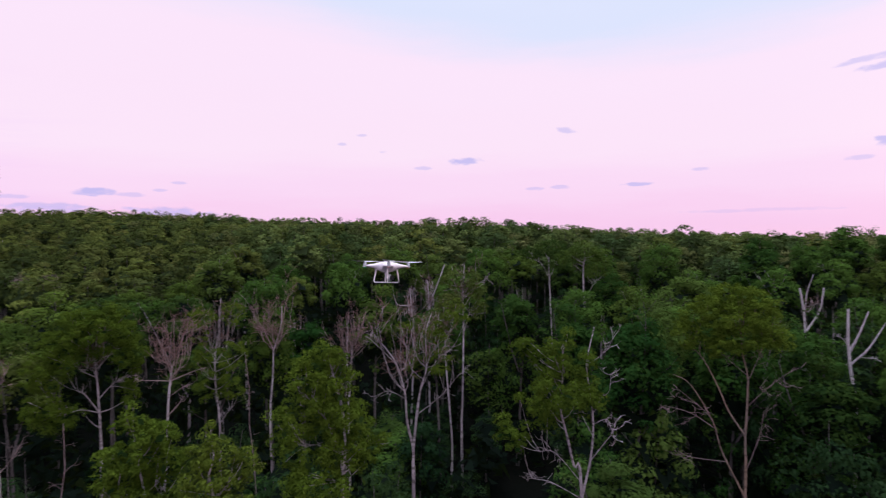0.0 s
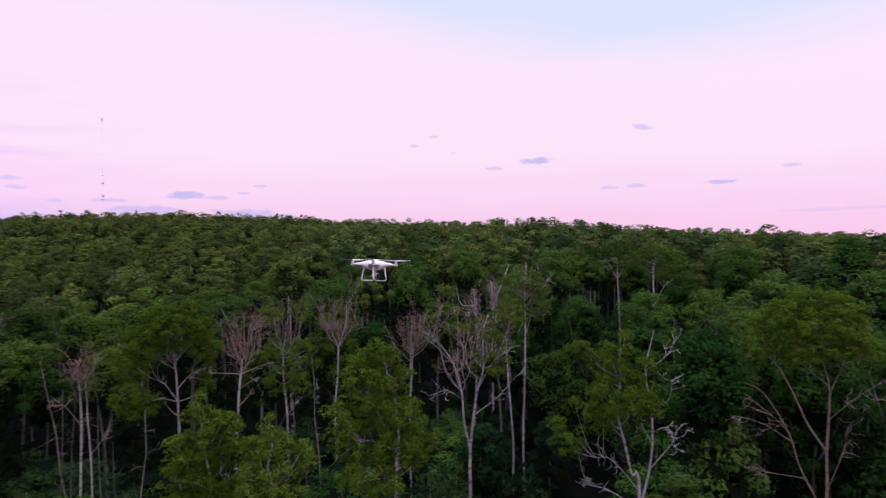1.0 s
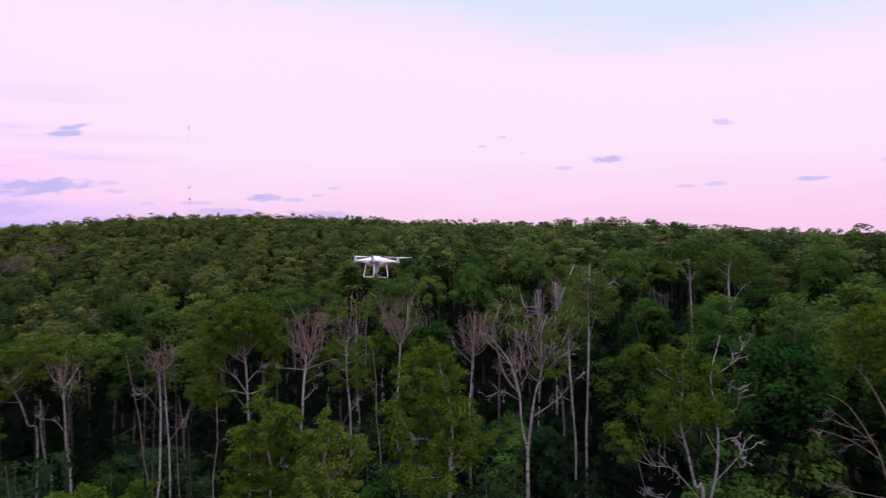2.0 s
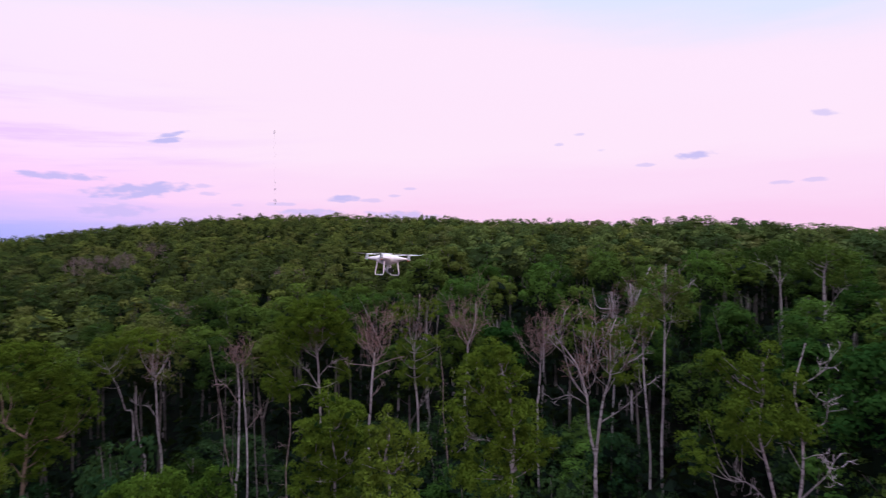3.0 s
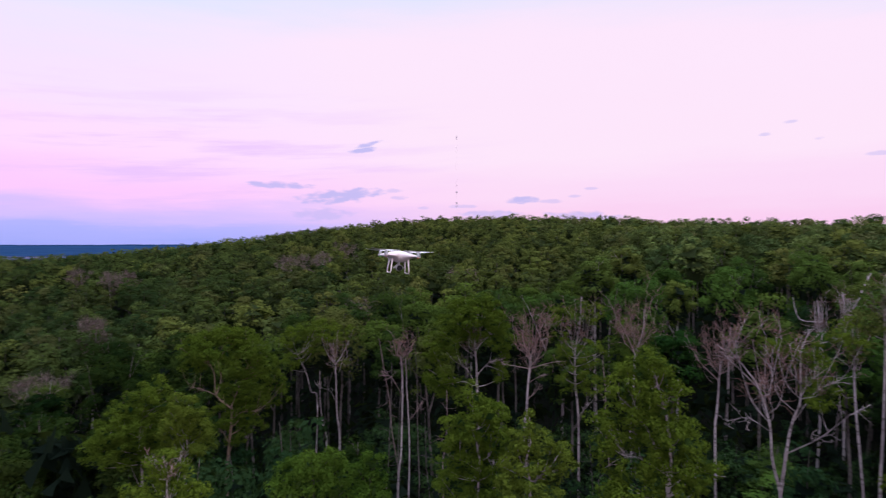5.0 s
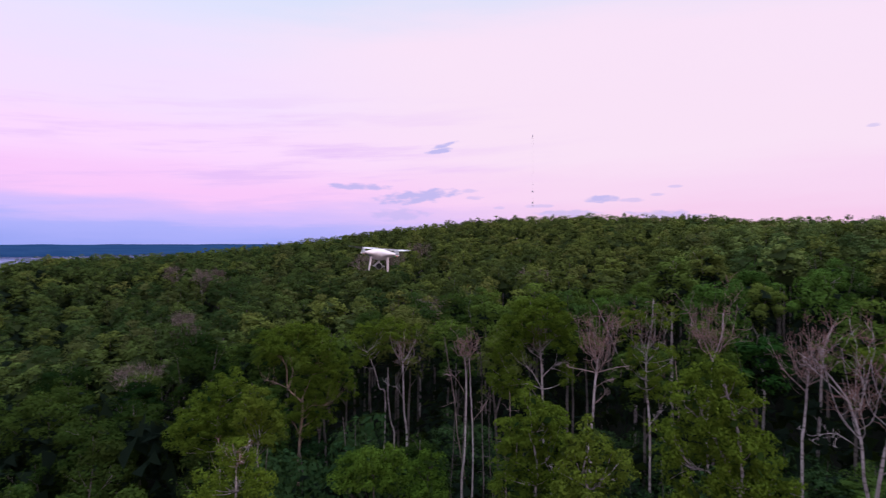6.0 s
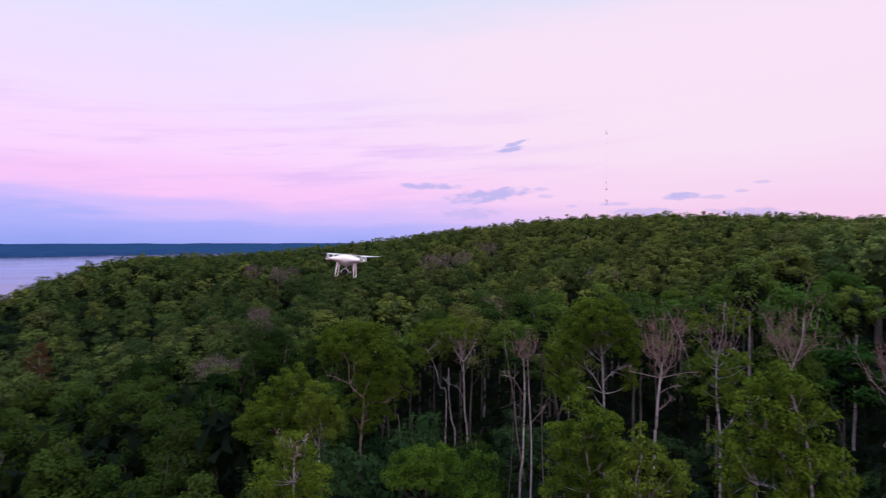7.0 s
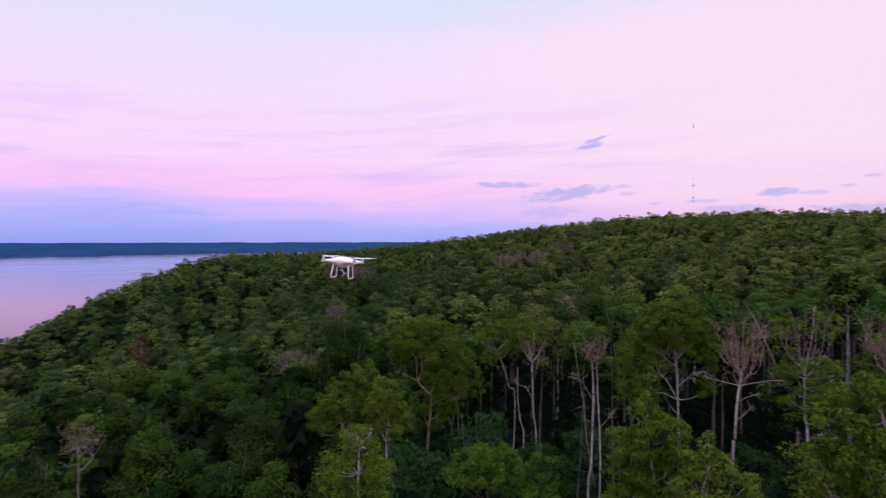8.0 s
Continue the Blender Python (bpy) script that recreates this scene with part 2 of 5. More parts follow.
def water_material():
    mat, n = material("lake_water")
    place = n.add("ShaderNodeNewGeometry").outputs["Position"]
    axis = n.add("ShaderNodeSeparateXYZ", Vector=place)
    streak = n.add("ShaderNodeCombineXYZ", X=n.math("MULTIPLY", axis.outputs[0], 0.010), Y=n.math("MULTIPLY", axis.outputs[1], 0.0022), Z=0.0).outputs[0]
    calm = n.noise(streak, 1.0, 4.0, 0.6)
    rough = n.math("ADD", 0.05, n.math("MULTIPLY", n.span(calm, 0.42, 0.62), 0.05))
    waves = n.noise(place, 0.5, 3.0)
    shape = n.add("ShaderNodeBump", Strength=0.03, Distance=0.3, Height=waves).outputs[0]
    bsdf = n.add("ShaderNodeBsdfPrincipled", Base_Color=(0.015, 0.02, 0.05, 1), Roughness=rough, IOR=1.33, Normal=shape)
    bsdf.inputs["Specular Tint"].default_value = (0.62, 0.68, 1.0, 1)
    finish(n, bsdf.outputs[0])
    return mat


WATER = water_material()


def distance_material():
    """Wooded far shore, kilometres off; the blue of the evening air is put into its colour and glow."""
    mat, n = material("far_shore_haze_blue")
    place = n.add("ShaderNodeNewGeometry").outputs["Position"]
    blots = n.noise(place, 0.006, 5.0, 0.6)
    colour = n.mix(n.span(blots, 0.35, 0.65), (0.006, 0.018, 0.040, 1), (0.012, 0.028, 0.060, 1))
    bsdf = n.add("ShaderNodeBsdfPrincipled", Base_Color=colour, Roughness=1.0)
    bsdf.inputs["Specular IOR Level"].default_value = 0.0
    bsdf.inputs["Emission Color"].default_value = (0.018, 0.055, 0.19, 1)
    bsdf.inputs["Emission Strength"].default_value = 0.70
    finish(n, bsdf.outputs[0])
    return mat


FAR = distance_material()

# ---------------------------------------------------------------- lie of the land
# broad rolls of the tree tops, fitted to the skylines seen from the camera: centre x, y, width, height
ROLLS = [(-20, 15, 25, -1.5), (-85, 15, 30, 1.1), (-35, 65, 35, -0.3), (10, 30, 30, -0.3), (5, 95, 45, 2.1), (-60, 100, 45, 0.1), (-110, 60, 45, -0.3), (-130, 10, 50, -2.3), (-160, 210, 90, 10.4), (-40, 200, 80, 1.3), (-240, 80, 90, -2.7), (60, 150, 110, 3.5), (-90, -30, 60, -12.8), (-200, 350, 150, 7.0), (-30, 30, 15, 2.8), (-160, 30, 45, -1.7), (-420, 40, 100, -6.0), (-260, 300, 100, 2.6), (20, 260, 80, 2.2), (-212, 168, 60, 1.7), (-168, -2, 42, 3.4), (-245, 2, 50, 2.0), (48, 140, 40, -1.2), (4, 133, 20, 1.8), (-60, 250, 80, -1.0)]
TREE = 18.0                    # usual height of the stand
LAKE = -42.0


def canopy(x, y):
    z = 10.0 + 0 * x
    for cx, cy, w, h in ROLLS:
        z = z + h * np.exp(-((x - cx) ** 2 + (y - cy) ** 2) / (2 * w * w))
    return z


def inland(x, y):
    """Metres from the top of the bluff over the lake; minus: out over the slope and the water."""
    return 0.17 * (x + 85) + 0.98 * (y + 8) + 6 * np.sin(x * 0.031) + 3 * np.sin(x * 0.083 + 1.0)


def ground(x, y):
    s = inland(x, y)
    out = np.clip(-s / 75.0, 0, 1)
    fall = out * out * (3 - 2 * out)
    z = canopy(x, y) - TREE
    return z * (1 - fall) + (LAKE - 6.0) * fall


def mesh_object(name, verts, faces, mat, parent=None, smooth=False):
    me = bpy.data.meshes.new(name)
    me.from_pydata(verts, [], faces)
    me.materials.append(mat)
    if smooth:
        me.polygons.foreach_set("use_smooth", np.ones(len(me.polygons), bool))
    ob = new(name, me)
    ob.parent = parent
    return ob


def part(name, bm, mat, parent, label=""):
    me = bpy.data.meshes.new(name)
    bm.to_mesh(me)
    bm.free()
    me.materials.append(mat)
    ob = new(name, me)
    ob.parent = parent
    return tagged(ob, label)


def raw_mesh(name, verts, tris, mats, index=None, smooth=False):
    """A mesh of triangles straight from arrays."""
    me = bpy.data.meshes.new(name)
    me.vertices.add(len(verts))
    me.vertices.foreach_set("co", np.asarray(verts, np.float32).ravel())
    me.loops.add(3 * len(tris))
    me.loops.foreach_set("vertex_index", np.asarray(tris, np.int32).ravel())
    me.polygons.add(len(tris))
    me.polygons.foreach_set("loop_start", np.arange(0, 3 * len(tris), 3, dtype=np.int32))
    for mat in mats:
        me.materials.append(mat)
    if index is not None:
        me.polygons.foreach_set("material_index", np.asarray(index, np.int32))
    if smooth:
        me.polygons.foreach_set("use_smooth", np.ones(len(tris), bool))
    me.update(calc_edges=True)
    return me


def build_ground():
    rings = np.concatenate([np.linspace(0, 120, 41), np.geomspace(126, 900, 60), np.geomspace(960, 4900, 18)])
    spokes = np.radians(np.arange(0, 360, 2.5))
    r, a = np.meshgrid(rings, spokes, indexing="ij")
    x, y = -r * np.sin(a), r * np.cos(a)
    z = ground(x, y)
    back = np.clip((inland(x, y) - 40) / 60, 0, 1)
    far = np.clip((r - 440 - 110 * back) / 500, 0, 1)
    z = (z + 10.0 * back * np.clip((r - 450) / 70, 0, 1)) * (1 - far) - 52.0 * far
    z += 0.25 * np.sin(x * 0.7) * np.cos(y * 0.6)
    nr, ns = r.shape
    i = np.arange(nr - 1)[:, None] * ns + np.arange(ns)[None]
    j = np.arange(nr - 1)[:, None] * ns + (np.arange(ns)[None] + 1) % ns
    quads = np.stack([i, j, j + ns, i + ns], -1).reshape(-1, 4)
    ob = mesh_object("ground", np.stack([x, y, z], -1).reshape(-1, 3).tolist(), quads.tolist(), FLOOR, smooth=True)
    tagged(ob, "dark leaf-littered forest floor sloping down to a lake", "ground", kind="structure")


def build_water():
    bm = bmesh.new()
    steps = [-4800, -3200, -2000, -1200, -700, -400, -200, 0]
    grid = [[bm.verts.new((x, y, LAKE)) for y in (-4000, -2000, -900, -300, 0, 300, 900, 2000, 4000)] for x in steps]
    for a, b in zip(grid, grid[1:]):
        for k in range(len(a) - 1):
            bm.faces.new((a[k], b[k], b[k + 1], a[k + 1]))
    bmesh.ops.recalc_face_normals(bm, faces=bm.faces)
    if sum(f.normal.z for f in bm.faces) < 0:
        bmesh.ops.reverse_faces(bm, faces=bm.faces)
    ob = part("water", bm, WATER, None)
    tagged(ob, "calm lake reflecting the pale lilac evening sky", "water", kind="structure")


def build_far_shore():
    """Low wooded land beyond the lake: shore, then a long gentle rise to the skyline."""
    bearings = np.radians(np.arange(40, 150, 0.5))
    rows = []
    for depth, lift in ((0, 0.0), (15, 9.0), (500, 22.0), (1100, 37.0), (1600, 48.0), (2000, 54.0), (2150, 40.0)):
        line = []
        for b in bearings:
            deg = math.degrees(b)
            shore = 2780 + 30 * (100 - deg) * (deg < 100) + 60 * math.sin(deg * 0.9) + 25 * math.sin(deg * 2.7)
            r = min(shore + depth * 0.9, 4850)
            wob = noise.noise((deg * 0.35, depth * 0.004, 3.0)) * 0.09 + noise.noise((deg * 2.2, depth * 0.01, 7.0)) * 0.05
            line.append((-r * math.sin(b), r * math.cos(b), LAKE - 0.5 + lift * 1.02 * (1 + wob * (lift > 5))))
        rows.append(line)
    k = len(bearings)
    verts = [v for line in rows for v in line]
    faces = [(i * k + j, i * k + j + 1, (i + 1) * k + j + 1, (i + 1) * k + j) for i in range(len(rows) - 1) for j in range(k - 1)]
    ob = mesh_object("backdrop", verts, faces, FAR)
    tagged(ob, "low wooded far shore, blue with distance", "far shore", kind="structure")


build_ground()
build_water()
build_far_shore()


# ---------------------------------------------------------------- trees
def tube(line, radii, sides):
    """Triangles of a tapering round branch along a line."""
    line, radii = np.asarray(line, float), np.asarray(radii, float)
    n = len(line)
    along = np.gradient(line, axis=0)
    along /= np.linalg.norm(along, axis=1, keepdims=True) + 1e-9
    other = np.where(np.abs(along[:, 2:]) > 0.9, (1.0, 0, 0), (0, 0, 1.0))
    u = np.cross(along, other)
    u /= np.linalg.norm(u, axis=1, keepdims=True) + 1e-9
    v = np.cross(along, u)
    a = np.arange(sides) * 2 * np.pi / sides
    ring = line[:, None] + radii[:, None, None] * (np.cos(a)[None, :, None] * u[:, None] + np.sin(a)[None, :, None] * v[:, None])
    i = (np.arange(n - 1)[:, None] * sides + np.arange(sides)[None]).ravel()
    j = (np.arange(n - 1)[:, None] * sides + (np.arange(sides)[None] + 1) % sides).ravel()
    tris = np.concatenate([np.stack([i, j, j + sides], -1), np.stack([i, j + sides, i + sides], -1)])
    return ring.reshape(-1, 3), tris


class Soup:
    """Collects triangles."""

    @classmethod
    def joined(cls, soups):
        whole = cls()
        for soup in soups:
            for v, t in zip(soup.v, soup.t):
                whole.add(v, t - t.min())
        return whole

    def __init__(self):
        self.v, self.t, self.m, self.a, self.n = [], [], [], [], 0

    def add(self, verts, tris, slot=0, tint=0.0):
        self.a.append(np.full(len(verts), tint, np.float32))
        self.v.append(np.asarray(verts, np.float32))
        self.t.append(np.asarray(tris) + self.n)
        self.m.append(np.full(len(tris), slot, np.int32))
        self.n += len(verts)

    def mesh(self, name, mats, smooth=False):
        me = raw_mesh(name, np.concatenate(self.v), np.concatenate(self.t), mats, np.concatenate(self.m), smooth)
        if any(a[0] for a in self.a):
            me.attributes.new("tint", "FLOAT", "POINT").data.foreach_set("value", np.concatenate(self.a))
        return me


def bent(rng, start, way, length, steps, lift, wobble):
    """A branch line that bends upwards as it grows."""
    line, way = [np.array(start, float)], np.array(way, float)
    for _ in range(steps):
        way = way + (0, 0, lift / steps) + rng.normal(0, wobble, 3) / steps
        way /= np.linalg.norm(way)
        line.append(line[-1] + way * length / steps)
    return np.array(line)


def leaves(rng, centres, sizes, count, size, quads=True, flat=0.6, loose=0.45, dome=0.5):
    """Leaf sprays on the shells of clumps: count for each clump."""
    n = len(centres) * count
    c, s = np.repeat(centres, count, 0), np.repeat(sizes, count)[:, None]
    d = rng.normal(size=(n, 3))
    d[:, 2] += 0.35
    d /= np.linalg.norm(d, axis=1, keepdims=True)
    p = c + d * s * (1, 1, flat) * rng.uniform(0.35, 1.0, (n, 1)) ** 0.5
    heart = centres.mean(0) - (0, 0, 1.0)
    out = p - heart
    out /= np.linalg.norm(out, axis=1, keepdims=True)
    nor = d * 0.6 + out * dome + rng.normal(size=(n, 3)) * loose * 0.95 + (0, 0, 0.24)
    nor /= np.linalg.norm(nor, axis=1, keepdims=True)
    u = np.cross(nor, rng.normal(size=(n, 3)))
    u /= np.linalg.norm(u, axis=1, keepdims=True)
    v = np.cross(nor, u)
    w = size * rng.uniform(0.6, 1.3, (n, 1))
    if quads:
        verts = np.stack([p - u * w * 0.55, p + v * w * 0.36 + nor * w * 0.08, p + u * w * 0.55, p - v * w * 0.36 + nor * w * 0.08], 1).reshape(-1, 3)
        k = np.arange(n)[:, None] * 4
        return verts, np.concatenate([k + (0, 1, 2), k + (0, 2, 3)], 1).reshape(-1, 3)
    verts = np.stack([p - u * w * 0.6, p + u * w * 0.45 + v * w * 0.5, p + u * w * 0.45 - v * w * 0.5], 1).reshape(-1, 3)
    return verts, np.arange(3 * n).reshape(-1, 3)


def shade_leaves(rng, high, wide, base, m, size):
    """Darker leaves inside a crown, under its outer leaves: the shade there is put into their colour."""
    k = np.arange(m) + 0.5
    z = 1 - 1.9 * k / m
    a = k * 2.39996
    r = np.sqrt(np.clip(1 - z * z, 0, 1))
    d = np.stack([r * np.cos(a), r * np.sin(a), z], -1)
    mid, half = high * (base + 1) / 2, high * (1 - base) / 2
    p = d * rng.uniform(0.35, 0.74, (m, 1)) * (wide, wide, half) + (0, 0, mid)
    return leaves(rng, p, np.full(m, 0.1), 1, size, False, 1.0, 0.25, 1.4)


def profile(f):
    """Width of an aspen crown from its base (0) to its top (1)."""
    return np.sin(np.pi * np.clip(0.16 + 0.80 * f, 0, 1)) ** 0.75


def tree_shape(rng, high, wide, base, limbs, sides=7, twigs=3, fork=False, bow=0.25, thick=1.0, clump=0.8):
    """Wood and leaf clumps of one tree that stands at the origin. base: where the crown begins, as a share of the height."""
    trunk, wood, centres, sizes = Soup(), [], [], []
    r0 = 0.0105 * high * thick
    stems = []
    lean = rng.normal(0, bow, 2)
    f = np.linspace(0, 1, 9)
    axis = np.stack([lean[0] * f ** 2 * 3 + np.cumsum(rng.normal(0, 0.06, 9)), lean[1] * f ** 2 * 3 + np.cumsum(rng.normal(0, 0.06, 9)), high * 0.97 * f], -1)
    axis[0, :2] = 0
    trunk.add(*tube(axis, r0 * (1 - 0.86 * f ** 1.1) * (1 + 0.35 * np.exp(-f * 30)), sides))
    stems.append((axis, r0))
    if fork:
        start = axis[4]
        a = rng.uniform(0, 2 * np.pi)
        side = bent(rng, start, (0.45 * np.cos(a), 0.45 * np.sin(a), 1), high * 0.46, 5, 0.5, 0.25)
        trunk.add(*tube(side, r0 * np.linspace(0.55, 0.1, 6), sides))
        stems.append((side, r0 * 0.55))
    golden = rng.uniform(0, 6.28)
    for k in range(limbs):
        q = (k + rng.uniform(0, 0.9)) / limbs
        h = base + (0.96 - base) * q
        line, thick0 = stems[k % len(stems)]
        at = np.array([np.interp(h * high, line[:, 2], line[:, i]) for i in range(3)])
        golden += 2.4 + rng.normal(0, 0.35)
        reach = wide * profile(q) * rng.uniform(0.72, 1.12)
        rise = rng.uniform(0.35, 0.8) + 0.7 * q
        way = np.array([np.cos(golden), np.sin(golden), rise])
        length = reach * np.linalg.norm([1, rise]) / 1.12
        limb = bent(rng, at, way / np.linalg.norm(way), max(length, 0.5), 5, 0.35, 0.5)
        thin = max(0.013, 0.32 * thick0 * (1 - 0.75 * q))
        branch = Soup()
        wood.append(branch)
        branch.add(*tube(limb, np.linspace(thin, 0.012, 6), 5 if sides > 5 else 3))
        centres += [limb[5] + rng.normal(0, 0.15, 3), limb[4] + rng.normal(0, 0.3, 3)]
        sizes += [clump * rng.uniform(0.7, 1.1), clump * rng.uniform(0.55, 0.95)]
        for m in range(twigs):
            b = limb[rng.integers(2, 5)]
            g = golden + rng.choice((-1, 1)) * rng.uniform(0.5, 1.2)
            w = np.array([np.cos(g), np.sin(g), rng.uniform(0.1, 0.9)])
            twig = bent(rng, b, w / np.linalg.norm(w), length * rng.uniform(0.3, 0.55), 3, 0.4, 0.5)
            branch.add(*tube(twig, np.linspace(thin * 0.45, 0.008, 4), 3))
            centres.append(twig[3])
            sizes.append(clump * rng.uniform(0.5, 0.95))
    centres.append(stems[0][0][-1] + (0, 0, -0.2))
    sizes.append(clump * 0.8)
    return trunk, wood, np.array(centres), np.array(sizes)


def bare_shape(rng, high, wide, base, limbs, sides=7, thick=1.0, fine=5):
    """A dead tree: bare trunk, forked limbs that reach up, upright twigs on them, and a few long side branches below."""
    trunk, wood, dry = Soup(), [], Soup()
    r0 = 0.0100 * high * thick
    crotch = base * high
    f = np.linspace(0, 1, 8)
    end = crotch + 0.42 * (high - crotch) if limbs else high
    axis = np.stack([np.cumsum(rng.normal(0, 0.09, 8)), np.cumsum(rng.normal(0, 0.09, 8)), end * f], -1)
    axis[:, :2] += np.outer(f, rng.normal(0, 0.35 if limbs else 1.0, 2))
    axis[0, :2] = 0
    trunk.add(*tube(axis, r0 * (1 - 0.62 * f ** 1.3) * (1 + 0.3 * np.exp(-f * 30)), sides))

    def on_trunk(h):
        return np.array([np.interp(h, axis[:, 2], axis[:, i]) for i in range(3)])

    golden = rng.uniform(0, 6.28)
    for k in range(limbs):
        at = on_trunk(crotch * 0.90 + (end - crotch * 0.90) * (k + rng.uniform(0, 1)) / limbs)
        golden += 2.4 + rng.normal(0, 0.6)
        rise = rng.uniform(0.8, 2.4)
        way = np.array([np.cos(golden), np.sin(golden), rise])
        length = min(wide * np.hypot(1, rise), (high - at[2]) * np.hypot(1, rise) / rise) * rng.uniform(0.5, 1.1)
        limb = bent(rng, at, way / np.linalg.norm(way), length, 7, 0.5, 1.7)
        thin = max(0.014, 0.22 * r0 * rng.uniform(0.6, 1.15))
        branch = Soup()
        wood.append(branch)
        branch.add(*tube(limb, np.linspace(thin, 0.012, 8), 5))
        for m in range(7):
            b = limb[rng.integers(1, 8)]
            w = rng.normal(0, 0.65, 3) + (0, 0, 0.8)
            left = max(0.5, high - b[2])
            shoot = bent(rng, b, w / np.linalg.norm(w), left * rng.uniform(0.25, 0.85), 5, 0.3, 1.5)
            branch.add(*tube(shoot, np.linspace(thin * 0.42, 0.007, 6), 3))
            for _ in range(fine):
                c = shoot[rng.integers(1, 6)]
                w = rng.normal(0, 0.6, 3) + (0, 0, 0.6)
                twig = bent(rng, c, w / np.linalg.norm(w), rng.uniform(0.25, 0.75) * min(1, wide / 1.4), 2, 0.3, 1.2)
                dry.add(*tube(twig, (0.008, 0.007, 0.004), 3))
    for k in range(6 if limbs else 7):
        at = on_trunk(crotch * rng.uniform(0.62, 0.98) if limbs else high * rng.uniform(0.5, 0.97))
        golden += 2.1 + rng.normal(0, 0.4)
        way = np.array([np.cos(golden), np.sin(golden), rng.uniform(-0.2, 0.7)])
        side = bent(rng, at, way / np.linalg.norm(way), max(0.5, wide * rng.uniform(0.3, 0.85)), 5, -0.2, 1.1)
        branch = Soup()
        wood.append(branch)
        branch.add(*tube(side, np.linspace(0.20 * r0, 0.008, 6), 4))
        for m in range(2):
            b = side[rng.integers(2, 5)]
            w = side[5] - side[2] + rng.normal(0, 0.4, 3)
            branch.add(*tube(bent(rng, b, w / np.linalg.norm(w), wide * rng.uniform(0.2, 0.5), 3, 0.0, 1.2), np.linspace(0.09 * r0, 0.006, 4), 3))
    return trunk, wood, dry


def stand(name, x, y, label, category, group, z=None, turn=0.0):
    root = new(name)
    root.empty_display_size = 0.3
    root.matrix_basis = pose(x, y, float(ground(x, y)) - 0.1 if z is None else z, 0, 0, turn)
    return tagged(root, label, category, group)


def hang(name, mesh, parent, label=""):
    ob = new(name, mesh)
    ob.parent = parent
    return tagged(ob, label)


def leafy_tree(seed, x, y, top, wide, base=0.5, limbs=16, count=34, size=0.27, leaf=LEAF, bark=BARK, fork=False, clump=0.8, thick=1.0,
               name="aspen_tree", label="tall aspen with pale trunk and full green crown", sides=7, twigs=3, quads=True):
    rng = np.random.default_rng(seed)
    floor = float(ground(x, y)) - 0.1
    trunk, wood, centres, sizes = tree_shape(rng, top - floor, wide, base, limbs, sides, twigs, fork, 0.2, thick, clump)
    root = stand(name, x, y, label, "tree", "aspens of the wood")
    hang("trunk", trunk.mesh("trunk", [bark], True), root)
    for branch in wood:
        hang("limb", branch.mesh("limb", [bark], True), root)
    crown = Soup()
    crown.add(*leaves(rng, centres, sizes, count, size, quads))
    hang("crown", crown.mesh("crown", [leaf]), root)
    return root


def dead_tree(seed, x, y, top, wide, base=0.6, limbs=9, thick=1.0, fine=5, bark=DEADWOOD, label="dead aspen, bare grey limbs and dry brown twigs"):
    rng = np.random.default_rng(seed)
    floor = float(ground(x, y)) - 0.1
    trunk, wood, dry = bare_shape(rng, top - floor, wide, base, limbs, 7, thick, fine)
    root = stand("dead_tree", x, y, label, "tree", "dead trees of the wood")
    hang("trunk", trunk.mesh("trunk", [BARK if bark is DEADWOOD and limbs else bark], True), root)
    for branch in wood:
        hang("limb", branch.mesh("limb", [bark], True), root)
    if limbs and fine:
        if dry.v:
            tagged(hang("brushwood", dry.mesh("brushwood", [TWIGS]), root, "dry brown twigs"), kind="stuff")
    return root


# middle of the camera's path, from which sight lines are reckoned
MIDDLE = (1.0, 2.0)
TAKEN = []                     # where the single trees stand, and the room they take


def curve(points, steps=4):
    """A smooth line through a few points."""
    p = np.asarray(points, float)
    p = np.concatenate([2 * p[:1] - p[1:2], p, 2 * p[-1:] - p[-2:-1]])
    out = []
    for a, b, c, d in zip(p, p[1:], p[2:], p[3:]):
        for t in np.arange(steps) / steps:
            out.append(0.5 * (2 * b + (c - a) * t + (2 * a - 5 * b + 4 * c - d) * t * t + (3 * b - a - 3 * c + d) * t ** 3))
    return np.array(out + [p[-2]])


def shells(r, c, s, per, size, quads=False, up=0.55, flat=0.78, rough=0.30):
    """Leaves on rounded masses, dense on the upper shells, ragged below."""
    n = len(c) * per
    c, s = np.repeat(c, per, 0), np.repeat(s, per)[:, None]
    d = r.normal(size=(n, 3)) + (0, 0, up)
    d /= np.linalg.norm(d, axis=1, keepdims=True)
    p = c + d * s * (1, 1, flat) * (1 - 0.45 * r.uniform(0, 1, (n, 1)) ** 2.2) * r.uniform(0.9, 1.12, (n, 1))
    nor = d + r.normal(size=(n, 3)) * rough
    nor /= np.linalg.norm(nor, axis=1, keepdims=True)
    u = np.cross(nor, r.normal(size=(n, 3)))
    u /= np.linalg.norm(u, axis=1, keepdims=True)
    v = np.cross(nor, u)
    w = size * r.uniform(0.6, 1.35, (n, 1))
    if quads:
        verts = np.stack([p - u * w * 0.55, p + v * w * 0.38 + nor * w * 0.08, p + u * w * 0.55, p - v * w * 0.38 + nor * w * 0.08], 1).reshape(-1, 3)
        k = np.arange(n)[:, None] * 4
        return verts, np.concatenate([k + (0, 1, 2), k + (0, 2, 3)], 1).reshape(-1, 3)
    verts = np.stack([p - u * w * 0.6, p + u * w * 0.45 + v * w * 0.5, p + u * w * 0.45 - v * w * 0.5], 1).reshape(-1, 3)
    return verts, np.arange(3 * n).reshape(-1, 3)


